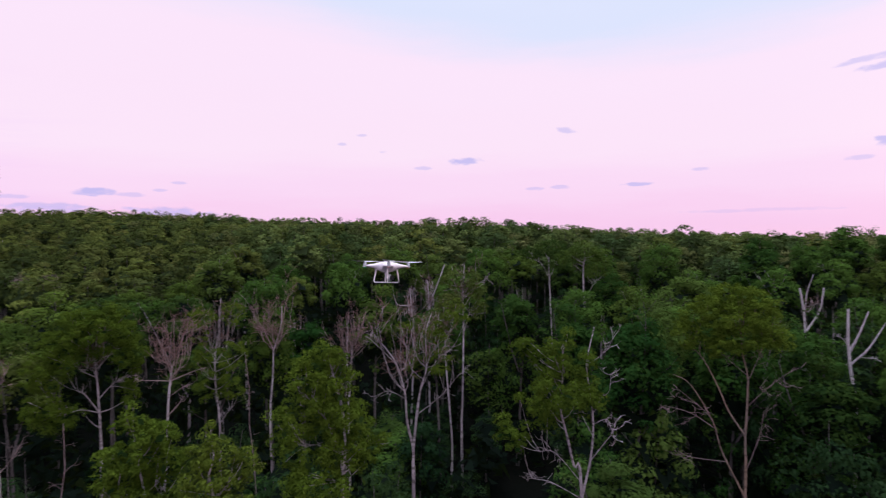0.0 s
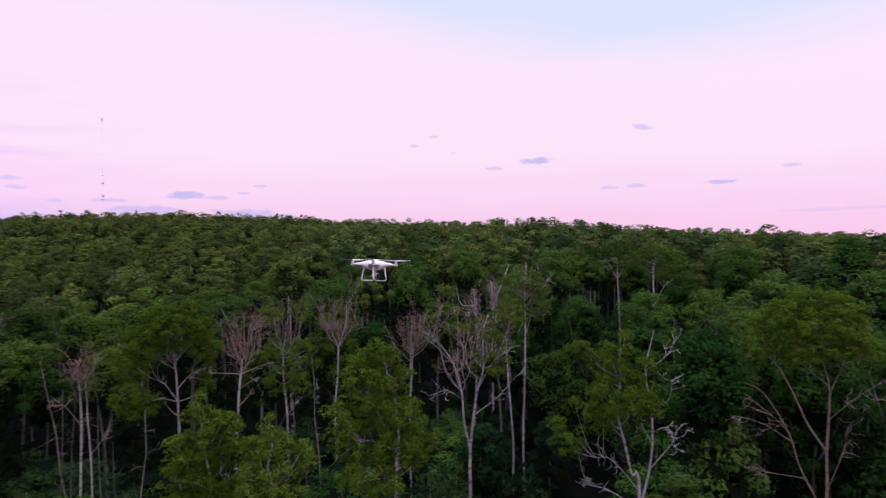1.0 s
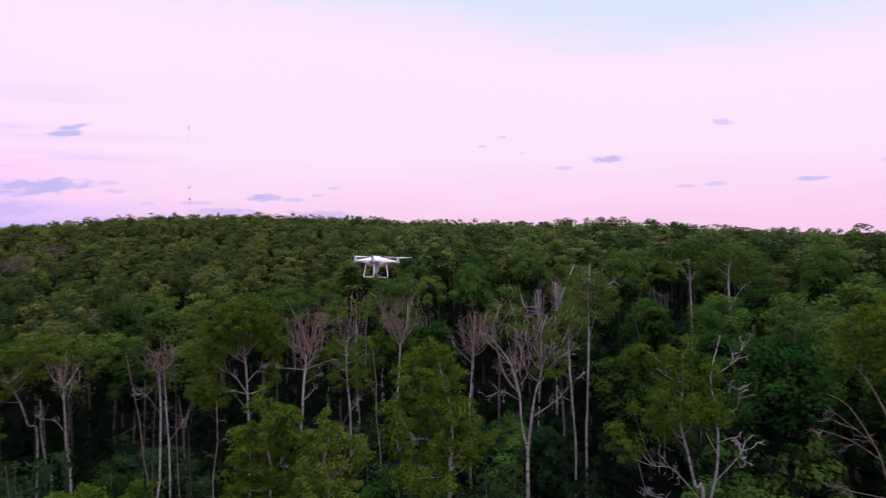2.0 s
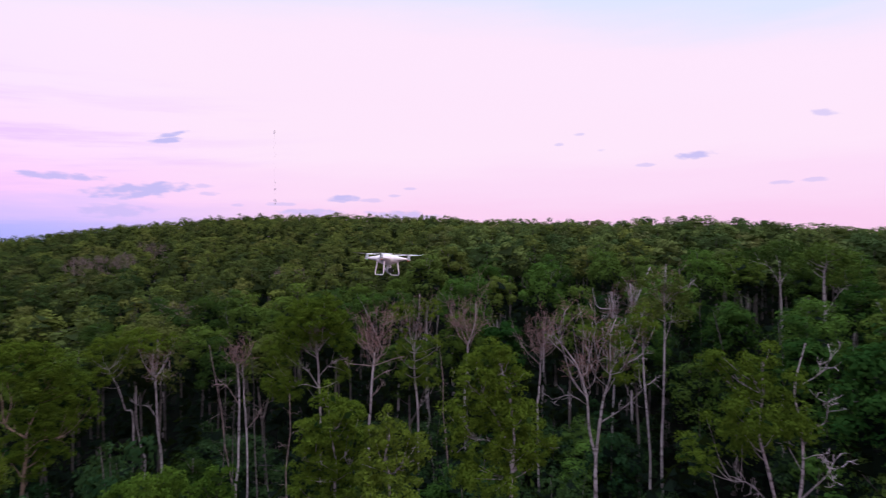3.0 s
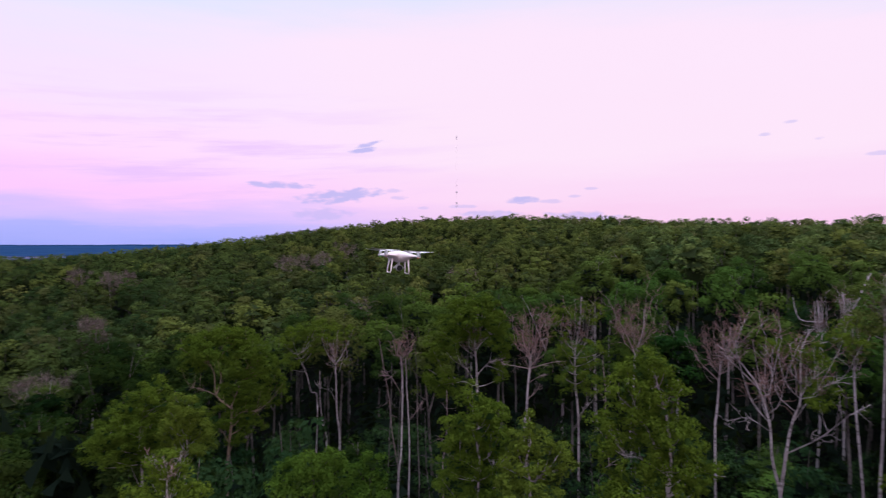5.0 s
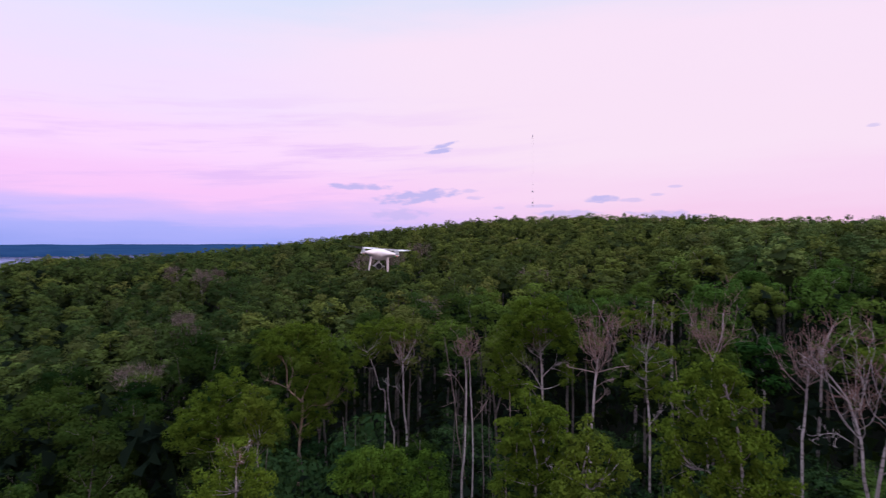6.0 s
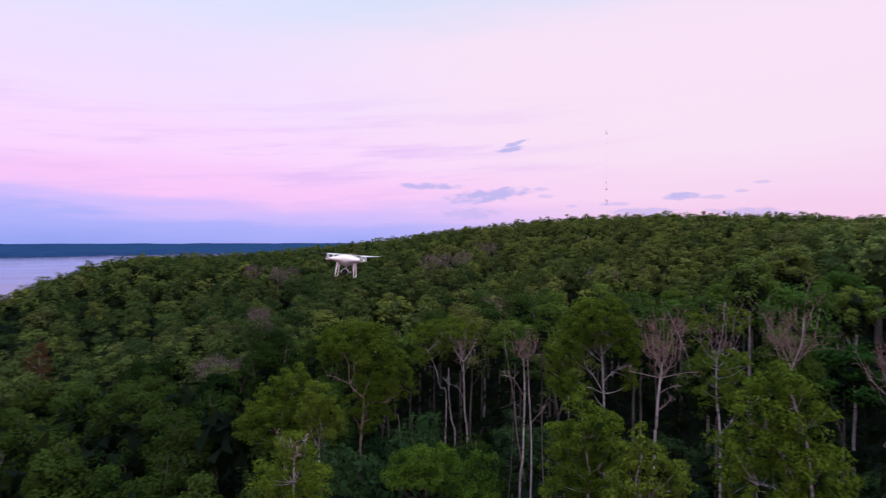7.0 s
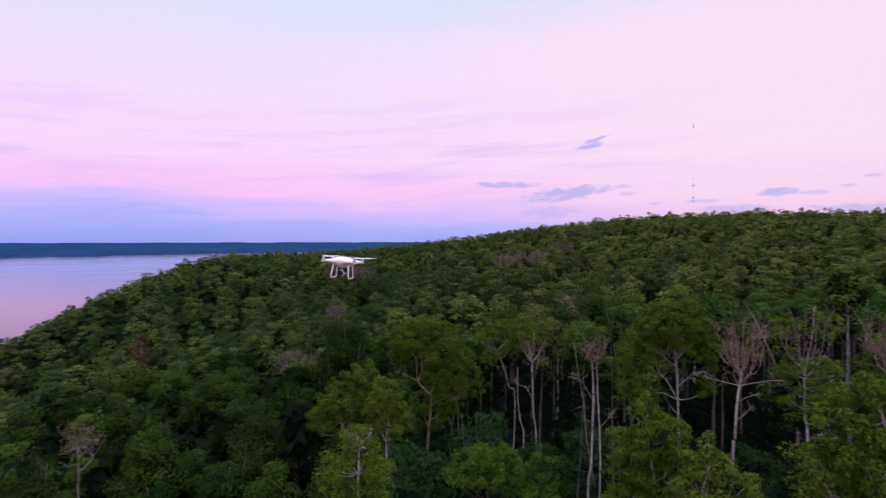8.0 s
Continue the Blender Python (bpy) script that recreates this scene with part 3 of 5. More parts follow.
def standing_tree(seed, x, y, stems, limbs=(), fans=(), lobes=(), leaf=LEAF_LIT, bark=BARK, limb_bark=None, dense=1.0, size=0.088,
                  name="aspen_tree", label="", kind="live"):
    """A single tree. Its parts are given by their place across the line of sight and their height:
    stems and bare limbs (thick, thin, bends...), fans of bare twigs (place, half width, top, limbs), lobes of leaves (place, half width, half height)."""
    rng = np.random.default_rng(seed)
    room = max([1.9] + [0.8 * (abs(l[0]) + l[2]) + 1.9 for l in lobes])
    TAKEN.append((x, y, room))
    dead = kind == "dead"
    floor = float(ground(x, y)) - 0.1
    root = stand("dead_tree" if dead else name, x, y, label, "tree", "dead trees of the wood" if dead else "aspens of the wood")
    limb_bark = limb_bark or (DEADWOOD if dead else bark)
    d = math.hypot(x - MIDDLE[0], y - MIDDLE[1])
    away = np.array([(x - MIDDLE[0]) / d, (y - MIDDLE[1]) / d, 0])
    right = np.array([away[1], -away[0], 0])
    wood = []                  # points on the wood so far, with their thickness

    def at(u, z, w=0.0):
        return right * u + away * w + (0, 0, z - floor)

    def nearest(p):
        k = np.argmin([np.linalg.norm((q - p) * (1, 1, 1.0)) for q, _ in wood])
        return wood[k]

    def wander(line, amount):
        f = np.linspace(0, 1, len(line))[:, None]
        return line + away * np.cumsum(rng.normal(0, amount, (len(line), 1)), 0) * f + right * rng.normal(0, amount * 0.35, (len(line), 1)) * f * (1 - 0.5 * f)

    for k, (thick, thin, *bends) in enumerate(stems):
        pts = [at(u, z) for u, z in bends]
        if k == 0 or bends[0][1] < 4 and (k == 1 and len(stems) == 2):
            pts = [at(bends[0][0] * 0.5, floor), *pts]
        elif wood:
            pts[0] = nearest(pts[0])[0]
        line = wander(curve(pts), 0.035)
        part_mesh = Soup()
        f = np.linspace(0, 1, len(line))
        radii = thick + (thin - thick) * f
        if k == 0:
            radii = radii * (1.15 - 0.15 * np.clip(f * 4, 0, 1))
        part_mesh.add(*tube(line, radii * rng.uniform(0.93, 1.07, len(f)), 8))
        hang("trunk" if k == 0 else "stem", part_mesh.mesh("trunk" if k == 0 else "stem", [bark], True), root)
        wood += list(zip(line[1 if k else 3:], radii[1 if k else 3:]))

    dry, bare = Soup(), Soup()

    def twigs(line, many, long, thick, up=0.6):
        for _ in range(many):
            c = line[rng.integers(max(1, len(line) // 3), len(line))]
            w = rng.normal(0, 0.6, 3) + (0, 0, up)
            twig = bent(rng, c, w / np.linalg.norm(w), long * rng.uniform(0.4, 1.1), 3, 0.3, 1.2)
            dry.add(*tube(twig, np.linspace(thick * 1.25, 0.007, 4), 3))

    for thick, thin, *bends in limbs:
        a = nearest(at(*bends[0]))[0]
        span = abs(bends[-1][0] - bends[0][0])
        deep = rng.uniform(-0.5, 0.5) * span
        pts = [a] + [at(u, z, deep * (i + 1) / len(bends)) for i, (u, z) in enumerate(bends[1:])]
        line = wander(curve(pts), 0.03)
        b = Soup()
        b.add(*tube(line, np.linspace(thick, thin, len(line)), 5))
        reach = np.linalg.norm(line[-1] - line[0])
        for _ in range(6):
            c = line[rng.integers(3, len(line))]
            w = (line[-1] - line[0]) / reach + rng.normal(0, 0.6, 3)
            side = bent(rng, c, w / np.linalg.norm(w), reach * rng.uniform(0.15, 0.5), 4, 0.2, 1.3)
            b.add(*tube(side, np.linspace(max(thin * 1.2, thick * 0.35), 0.008, 5), 3))
            for _ in range(2):
                w = side[-1] - side[1] + rng.normal(0, 0.3, 3)
                b.add(*tube(bent(rng, side[rng.integers(1, 4)], w / np.linalg.norm(w), reach * rng.uniform(0.1, 0.25), 2, 0.2, 1.3), (0.010, 0.009, 0.006), 3))
        hang("limb", b.mesh("limb", [limb_bark], True), root)
        wood += list(zip(line[4:], np.linspace(thick, thin, len(line))[4:]))

    for u, z, half, top, many in fans:
        heart, thick = nearest(at(u, z))
        for k in range(many):
            share = (k + rng.uniform(0.1, 0.9)) / many * 2 - 1
            turn = rng.uniform(-1, 1) * math.sqrt(max(0.1, 1 - share * share))
            tip = at(u + half * share, top - (top - z) * rng.uniform(0.0, 0.35) * (0.5 + abs(share)), half * turn * 0.8)
            start = nearest(heart - (0, 0, rng.uniform(0, 0.45) * (top - z)))[0]
            way = tip - start
            mid = start + way * (0.72, 0.72, 0.40) + rng.normal(0, 0.16, 3)
            line = wander(curve([start, start + way * (0.34, 0.34, 0.16) + rng.normal(0, 0.07, 3), mid, tip]), 0.045)
            b = Soup()
            r = max(0.016, min(0.05, thick * 0.5) * rng.uniform(0.6, 1.0))
            b.add(*tube(line, np.linspace(r, 0.012, len(line)), 5))
            for _ in range(4):
                c = line[rng.integers(4, len(line))]
                w = rng.normal(0, 0.7, 3) + way / np.linalg.norm(way) * 0.6 + (0, 0, 0.3)
                shoot = bent(rng, c, w / np.linalg.norm(w), np.linalg.norm(way) * rng.uniform(0.2, 0.45), 4, 0.3, 1.0)
                b.add(*tube(shoot, np.linspace(r * 0.5, 0.009, 5), 3))
                twigs(shoot, 5, 0.22 * np.linalg.norm(way), 0.010)
            hang("limb", b.mesh("limb", [limb_bark], True), root)
            twigs(line, 5, 0.25 * np.linalg.norm(way), 0.011)
            wood += list(zip(line[8:], np.linspace(r, 0.012, len(line))[8:]))
    if dry.v:
        tagged(hang("brushwood", dry.mesh("brushwood", [TWIGS]), root, "dry brown twigs"), kind="stuff")

    if lobes:
        crown = Soup()
        for u, z, a, b in lobes:
            deep = rng.uniform(-0.5, 0.5) * a
            many = max(7, int(24 * a * (0.5 * a + 0.5 * b) / 0.8 * math.sqrt(dense)))
            c = rng.normal(size=(many, 3))
            c /= np.linalg.norm(c, axis=1, keepdims=True)
            c *= rng.uniform(0.25, 1.0, (many, 1)) ** 0.5
            c = at(u, z, deep) + c[:, :1] * right * a + c[:, 1:2] * away * a * 0.9 + c[:, 2:] * np.array([0, 0, b])
            s = rng.uniform(0.17, 0.37, many) * (size / 0.088) ** 0.4
            per = int(80 * math.sqrt(dense) * (0.088 / size) ** 1.6)
            crown.add(*shells(rng, c, s, per, size, True, 0.45, 0.74, 0.42))
            # inner leaves in a darker colour that stands for the crown's own shade
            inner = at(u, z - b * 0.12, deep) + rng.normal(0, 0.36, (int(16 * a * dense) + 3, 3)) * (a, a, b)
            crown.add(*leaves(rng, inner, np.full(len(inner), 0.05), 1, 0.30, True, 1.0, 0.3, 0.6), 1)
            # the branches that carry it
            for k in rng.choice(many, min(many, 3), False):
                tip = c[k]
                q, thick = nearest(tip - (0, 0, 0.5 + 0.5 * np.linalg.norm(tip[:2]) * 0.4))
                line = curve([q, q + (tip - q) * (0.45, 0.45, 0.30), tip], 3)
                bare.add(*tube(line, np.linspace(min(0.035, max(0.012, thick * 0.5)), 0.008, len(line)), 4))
        hang("crown", crown.mesh("crown", [leaf, LEAF_DARKENED]), root)
        tagged(hang("branchwork", bare.mesh("branchwork", [bark], True), root), kind="stuff")
    return root


# ---------------------------------------------------------------- the trees that stand out
standing_tree(501, -3.1, 29.0, leaf=LEAF_LIT, dense=0.5, label="half-bare forked aspen, brown twigs and few leaves",
              stems=[(0.0986, 0.0696, (-0.2, 1.2), (-0.2, 3.8)), (0.0638, 0.0174, (-0.2, 3.8), (-0.5, 5.2), (-0.6, 6.7), (-1.0, 8.1), (-1.5, 8.9), (-2.2, 9.8)), (0.0696, 0.0174, (-0.1, 4.0), (-0.0, 5.5), (0.2, 6.8), (0.5, 7.9), (0.5, 9.7), (0.8, 10.7))],
              limbs=[(0.031, 0.009, (0.1, 5.4), (1.2, 6.5), (2.1, 7.6)), (0.0186, 0.009, (-1.0, 8.1), (-1.9, 9.1), (-2.5, 9.7)), (0.0186, 0.009, (-0.5, 6.4), (-1.4, 6.8), (-2.2, 6.6)), (0.0186, 0.009, (0.2, 6.8), (1.0, 8.2), (1.7, 8.7))],
              fans=[(-0.9, 7.9, 1.5, 10.8, 7), (0.5, 8.4, 1.3, 10.6, 7)],
              lobes=[(0.9, 9.4, 0.8, 0.8), (1.3, 8.2, 0.8, 0.7), (-0.0, 9.9, 0.8, 0.7), (2.1, 10.7, 0.7, 0.7)])
standing_tree(502, 4.0, 22.3, dense=0.9, label="dying aspen, leafy above, bare pale limbs below",
              stems=[(0.0626, 0.0209, (-0.2, 4.3), (-0.5, 5.6), (-0.8, 7.0), (-1.0, 7.9), (-0.9, 9.2), (-0.9, 10.4)), (0.0501, 0.0125, (0.2, 4.4), (0.2, 6.3), (0.2, 8.1), (0.0, 9.5), (0.3, 11.0))],
              limbs=[(0.0223, 0.009, (0.2, 5.8), (0.9, 6.9), (1.0, 7.2)), (0.0156, 0.009, (-0.3, 5.0), (-1.2, 6.1), (-1.8, 6.2)), (0.0156, 0.009, (-0.2, 4.4), (-1.4, 4.8), (-2.1, 4.8)), (0.0134, 0.009, (0.2, 7.1), (0.8, 7.4), (1.1, 6.5)), (0.0134, 0.009, (0.2, 8.0), (0.8, 8.5), (0.9, 9.2)), (0.0134, 0.009, (0.2, 9.5), (0.7, 10.1), (1.0, 10.7)), (0.0134, 0.009, (0.2, 6.8), (-0.2, 7.6), (-0.4, 8.1))],
              lobes=[(-0.9, 10.3, 0.6, 0.6), (-0.5, 9.6, 0.8, 0.7), (-1.4, 9.5, 0.8, 0.7), (-0.8, 8.7, 1.3, 0.8), (-1.8, 8.3, 0.8, 0.7), (-0.2, 8.2, 0.8, 0.7), (-1.4, 7.5, 0.9, 0.6), (-2.4, 10.2, 0.4, 0.3), (-2.2, 9.9, 0.4, 0.3), (-2.9, 6.7, 0.8, 0.8)])
standing_tree(503, -6.0, 21.6, label="columnar aspen with dense yellow-green leaves and twin trunks",
              stems=[(0.0754, 0.0232, (0.6, 5.2), (0.5, 6.3), (0.2, 7.2), (-0.3, 8.2), (-0.7, 9.1)), (0.0638, 0.0174, (0.9, 5.2), (0.7, 6.3), (0.7, 7.0), (0.6, 8.2), (0.3, 9.3), (0.1, 10.2))],
              limbs=[(0.031, 0.0124, (0.2, 6.3), (-0.3, 6.7), (-0.7, 6.7)), (0.0248, 0.009, (0.7, 7.1), (0.5, 8.6), (0.3, 9.2)), (0.0186, 0.009, (0.0, 7.6), (-0.4, 8.3), (-1.0, 8.9)), (0.0186, 0.009, (0.7, 5.8), (1.2, 6.3), (1.8, 6.6))],
              lobes=[(0.1, 10.3, 0.5, 0.5), (-0.2, 9.7, 0.9, 0.6), (0.5, 9.7, 0.6, 0.6), (-0.8, 9.3, 0.7, 0.5), (0.3, 9.0, 1.0, 0.6), (-0.5, 8.2, 1.2, 0.6), (-1.3, 7.5, 0.7, 0.6), (-1.6, 7.9, 0.5, 0.3), (0.4, 7.8, 1.2, 0.7), (1.0, 7.4, 1.0, 0.7), (1.6, 6.8, 0.7, 0.6), (-0.5, 6.7, 1.2, 0.7), (-1.6, 6.9, 0.6, 0.4), (0.8, 6.3, 1.1, 0.7), (-1.3, 5.8, 0.7, 0.6), (-0.3, 5.4, 1.4, 0.7), (1.2, 5.7, 0.7, 0.6)])
standing_tree(504, -12.0, 19.0, label="bushy aspen with yellow-green leaves",
              stems=[(0.0638, 0.0232, (0.3, 3.8), (0.4, 5.6), (0.2, 7.0), (0.1, 8.2))],
              limbs=[(0.0248, 0.009, (1.3, 4.6), (0.9, 5.5), (0.7, 6.1)), (0.0186, 0.009, (0.2, 5.4), (-0.3, 5.9), (-0.7, 6.0))],
              lobes=[(0.0, 8.4, 0.5, 0.5), (0.4, 7.9, 0.8, 0.5), (-0.2, 7.4, 0.9, 0.6), (0.9, 7.7, 0.8, 0.5), (0.3, 6.8, 1.2, 0.7), (-0.6, 6.6, 0.6, 0.6), (1.2, 6.8, 0.8, 0.6), (-0.1, 5.7, 1.2, 0.7), (0.9, 5.6, 1.0, 0.7), (-0.6, 5.0, 0.8, 0.6), (0.6, 4.7, 1.3, 0.6)])
standing_tree(505, -8.8, 18.9, label="bushy low aspen with yellow-green leaves",
              stems=[(0.058, 0.0232, (-0.3, 4.7), (-0.5, 6.4), (-0.3, 7.4))],
              limbs=[(0.0217, 0.009, (-0.7, 5.4), (-0.2, 6.0), (0.1, 6.4))],
              lobes=[(-0.3, 7.9, 0.5, 0.5), (-0.8, 7.4, 0.6, 0.5), (0.0, 7.3, 0.7, 0.5), (0.5, 6.8, 0.6, 0.5), (-0.5, 6.6, 0.9, 0.6), (-0.9, 6.0, 0.7, 0.5), (0.4, 6.1, 0.7, 0.6), (-0.2, 5.6, 1.1, 0.5)])
standing_tree(506, -20.5, 30.7, leaf=LEAF_LIT, label="tall aspen with broad green crown over bare limbs",
              stems=[(0.0986, 0.0232, (-0.1, -1.9), (-0.1, 3.3), (-0.2, 6.5), (-0.3, 8.2), (-0.1, 9.7))],
              limbs=[(0.0372, 0.009, (-0.2, 5.4), (-0.8, 6.2), (-1.1, 6.4)), (0.031, 0.009, (-0.1, 5.2), (-1.0, 5.4), (-1.6, 5.3)), (0.031, 0.009, (-0.3, 7.1), (-0.9, 7.5), (-1.1, 7.9)), (0.031, 0.009, (-0.3, 7.5), (0.4, 8.2), (0.7, 8.6)), (0.0372, 0.0124, (-0.1, 5.6), (0.4, 6.5), (0.6, 6.7))],
              fans=[(-0.3, 7.8, 0.6, 9.5, 5)],
              lobes=[(0.3, 10.5, 1.1, 0.6), (-1.0, 10.3, 1.1, 0.6), (-0.3, 9.8, 1.9, 0.8), (-1.7, 9.1, 1.3, 0.7), (1.1, 9.3, 1.1, 0.8), (-2.2, 8.1, 1.2, 0.7), (-1.3, 8.4, 1.3, 0.7), (1.5, 8.2, 1.0, 0.8), (0.7, 8.4, 1.0, 0.7), (-2.6, 7.2, 1.1, 0.7), (1.3, 7.0, 0.7, 0.7), (-2.7, 5.8, 1.0, 0.7), (-1.8, 5.2, 1.1, 0.7), (-2.5, 4.8, 0.8, 0.6), (1.4, 5.8, 0.6, 0.6)])
standing_tree(507, -17.1, 30.0, label="dead aspen with a fan of bare brown limbs", kind="dead",
              stems=[(0.087, 0.0522, (0.4, 2.7), (0.5, 4.1), (0.6, 6.0), (0.8, 7.7))],
              limbs=[(0.031, 0.009, (0.8, 6.8), (-0.0, 7.0), (-0.9, 7.1)), (0.031, 0.009, (0.8, 7.0), (1.7, 7.2), (2.4, 7.3)), (0.0372, 0.0124, (0.7, 5.1), (1.0, 5.5), (1.2, 5.8)), (0.0186, 0.009, (0.7, 6.1), (1.3, 6.5), (1.6, 6.4))],
              fans=[(0.8, 7.7, 1.2, 10.3, 12)])
standing_tree(508, -16.2, 35.8, leaf=LEAF_LIT, dense=0.5, label="slender aspen with pale trunk and thinning crown",
              stems=[(0.087, 0.029, (0.0, -2.5), (-0.0, 2.8), (-0.2, 5.0), (-0.2, 7.2), (0.1, 9.0), (0.2, 10.8))],
              limbs=[(0.031, 0.0093, (-0.0, 2.8), (0.3, 3.3), (0.6, 3.7)), (0.0248, 0.009, (-0.2, 6.6), (0.7, 8.1), (1.1, 9.3))],
              fans=[(-0.2, 7.5, 1.1, 10.1, 7)],
              lobes=[(-1.1, 7.9, 0.8, 1.0), (0.7, 7.3, 0.9, 0.9), (-1.1, 6.8, 0.7, 0.7), (0.2, 6.1, 0.9, 0.9), (0.7, 5.0, 1.0, 0.8), (-0.8, 5.0, 0.7, 0.9), (-1.1, 9.7, 0.9, 0.9), (0.9, 9.7, 0.9, 0.9)])
standing_tree(509, -13.8, 39.8, label="dead forked aspen with bare red-brown twigs", kind="dead",
              stems=[(0.087, 0.0522, (-0.5, 1.3), (-0.3, 4.6), (-0.2, 6.7)), (0.0522, 0.029, (-0.2, 6.7), (0.3, 8.3), (0.4, 9.8))],
              limbs=[(0.0434, 0.0124, (-0.3, 6.9), (-0.9, 8.3), (-1.3, 8.9), (-1.9, 10.1))],
              fans=[(0.0, 7.6, 1.4, 10.6, 9), (-1.1, 8.2, 1.0, 10.2, 5)])
standing_tree(510, -8.2, 38.5, label="dead aspen with dense purple-brown twigs", kind="dead",
              stems=[(0.0754, 0.0464, (-0.3, 2.3), (-0.2, 4.0), (-0.1, 5.6), (0.0, 7.2))],
              limbs=[(0.0372, 0.0093, (-0.2, 6.1), (-1.2, 7.1), (-1.8, 8.3)), (0.031, 0.009, (-0.1, 6.3), (0.7, 6.9), (1.3, 7.8))],
              fans=[(0.0, 7.2, 1.1, 9.6, 11)])
standing_tree(511, -24.0, 26.8, label="dead twin-stemmed aspen with dry brown top", kind="dead",
              stems=[(0.0754, 0.0406, (0.0, -1.0), (0.2, 1.1), (0.3, 5.7), (0.2, 7.2)), (0.0522, 0.0232, (0.7, -0.6), (0.7, 2.5), (0.6, 4.8), (0.5, 7.1))],
              limbs=[(0.0186, 0.009, (0.7, 3.4), (1.3, 3.9), (1.7, 4.7)), (0.0155, 0.009, (0.2, 5.0), (-0.4, 5.9), (-0.8, 6.0))],
              fans=[(0.3, 7.1, 0.8, 8.6, 10)])
standing_tree(512, -34.2, 29.9, leaf=LEAF_LIT, dense=0.5, label="grey aspen forked in a V under a thin crown",
              stems=[(0.087, 0.0464, (0.3, -1.6), (0.1, 0.9), (0.0, 4.8)), (0.0406, 0.0174, (0.0, 4.7), (-0.2, 5.6), (-0.5, 6.5)), (0.0406, 0.0174, (0.0, 4.8), (0.6, 5.7), (1.0, 6.5))],
              limbs=[(0.0186, 0.009, (0.0, 2.0), (-0.5, 2.7), (-1.3, 2.9))],
              fans=[(-0.1, 4.9, 1.0, 7.1, 7)],
              lobes=[(-0.5, 7.4, 1.1, 0.7), (1.0, 7.1, 0.7, 0.7)])
standing_tree(513, -36.5, 28.6, leaf=LEAF_LIT, dense=0.8, label="leaning grey aspen with sparse green crown",
              stems=[(0.0696, 0.029, (1.7, -2.1), (1.4, -0.2), (1.2, 1.8), (1.2, 4.1)), (0.058, 0.0232, (1.0, 1.2), (0.5, 2.5), (0.1, 4.1), (-0.5, 5.5))],
              lobes=[(0.0, 7.3, 1.4, 0.8), (-1.0, 6.7, 1.1, 0.8), (0.7, 6.1, 0.9, 0.7), (-1.0, 5.1, 0.8, 0.8), (1.5, 7.7, 1.2, 0.6)])
standing_tree(514, -32.8, 19.8, bark=BARK_RED, label="spreading aspen with orange-brown limbs and flat green crown",
              stems=[(0.104, 0.0696, (0.2, -1.6), (0.3, 0.9), (0.5, 3.0), (0.5, 4.0)), (0.058, 0.0232, (0.5, 3.9), (-0.4, 4.7), (-0.5, 6.0), (-0.8, 6.8)), (0.0464, 0.0174, (-0.3, 4.7), (-0.1, 5.8), (-0.3, 6.9)), (0.0464, 0.0174, (0.5, 4.0), (0.9, 4.9), (1.4, 6.2))],
              limbs=[(0.0372, 0.0093, (-0.6, 4.4), (-1.2, 5.1), (-1.9, 5.3)), (0.031, 0.0093, (0.5, 3.0), (1.1, 3.5), (1.9, 3.5)), (0.031, 0.0093, (0.4, 1.6), (-0.1, 2.4), (-0.5, 2.7))],
              lobes=[(0.2, 8.6, 1.2, 0.5), (-1.1, 8.2, 1.2, 0.6), (1.1, 8.2, 1.2, 0.6), (-1.9, 8.0, 0.9, 0.5), (-0.2, 7.6, 2.1, 0.7), (1.8, 7.4, 1.2, 0.8), (2.8, 6.5, 1.0, 0.7), (1.1, 6.7, 1.4, 0.7), (-1.3, 7.3, 1.2, 0.6), (-1.7, 6.6, 0.9, 0.5), (2.1, 5.6, 1.2, 0.8), (0.9, 5.3, 1.2, 0.8), (3.5, 5.4, 0.7, 0.7), (3.1, 4.3, 1.0, 0.8), (1.8, 4.3, 1.4, 0.8), (0.4, 4.6, 0.6, 0.6), (1.1, 3.3, 1.0, 0.8), (-0.2, 3.3, 1.0, 0.8), (0.9, 1.9, 0.8, 0.7), (1.8, 2.7, 1.0, 0.7)])
standing_tree(515, -31.0, 14.2, label="full yellow-green aspen crown standing over lower trees",
              stems=[(0.0754, 0.0232, (-0.0, 1.0), (-0.1, 3.4), (0.0, 4.9), (0.4, 6.2))],
              limbs=[(0.0248, 0.009, (-0.1, 3.9), (-0.9, 4.2), (-1.6, 3.9))],
              lobes=[(0.6, 6.4, 0.8, 0.6), (0.0, 5.9, 1.0, 0.6), (0.9, 5.7, 0.9, 0.6), (-0.7, 5.5, 1.0, 0.7), (0.3, 5.0, 1.4, 0.8), (-1.2, 4.8, 1.0, 0.7), (-0.4, 4.2, 1.6, 0.9), (-1.7, 3.9, 1.0, 0.8), (0.6, 3.9, 1.0, 0.8), (-2.2, 3.4, 0.9, 0.7), (-1.0, 3.2, 1.4, 0.8), (-0.0, 2.8, 1.4, 0.7)])
standing_tree(516, -27.5, 17.5, label="low aspen with rounded yellow-green crown",
              stems=[(0.0696, 0.0232, (-2.3, 1.2), (-2.2, 3.5), (-2.4, 5.3))],
              lobes=[(-2.5, 5.9, 0.8, 0.6), (-2.0, 5.4, 1.0, 0.7), (-2.7, 5.1, 0.8, 0.7), (-2.0, 4.4, 1.2, 0.7), (-2.9, 4.2, 0.8, 0.7), (-1.3, 3.5, 0.8, 0.7), (-2.2, 3.4, 1.2, 0.7)])
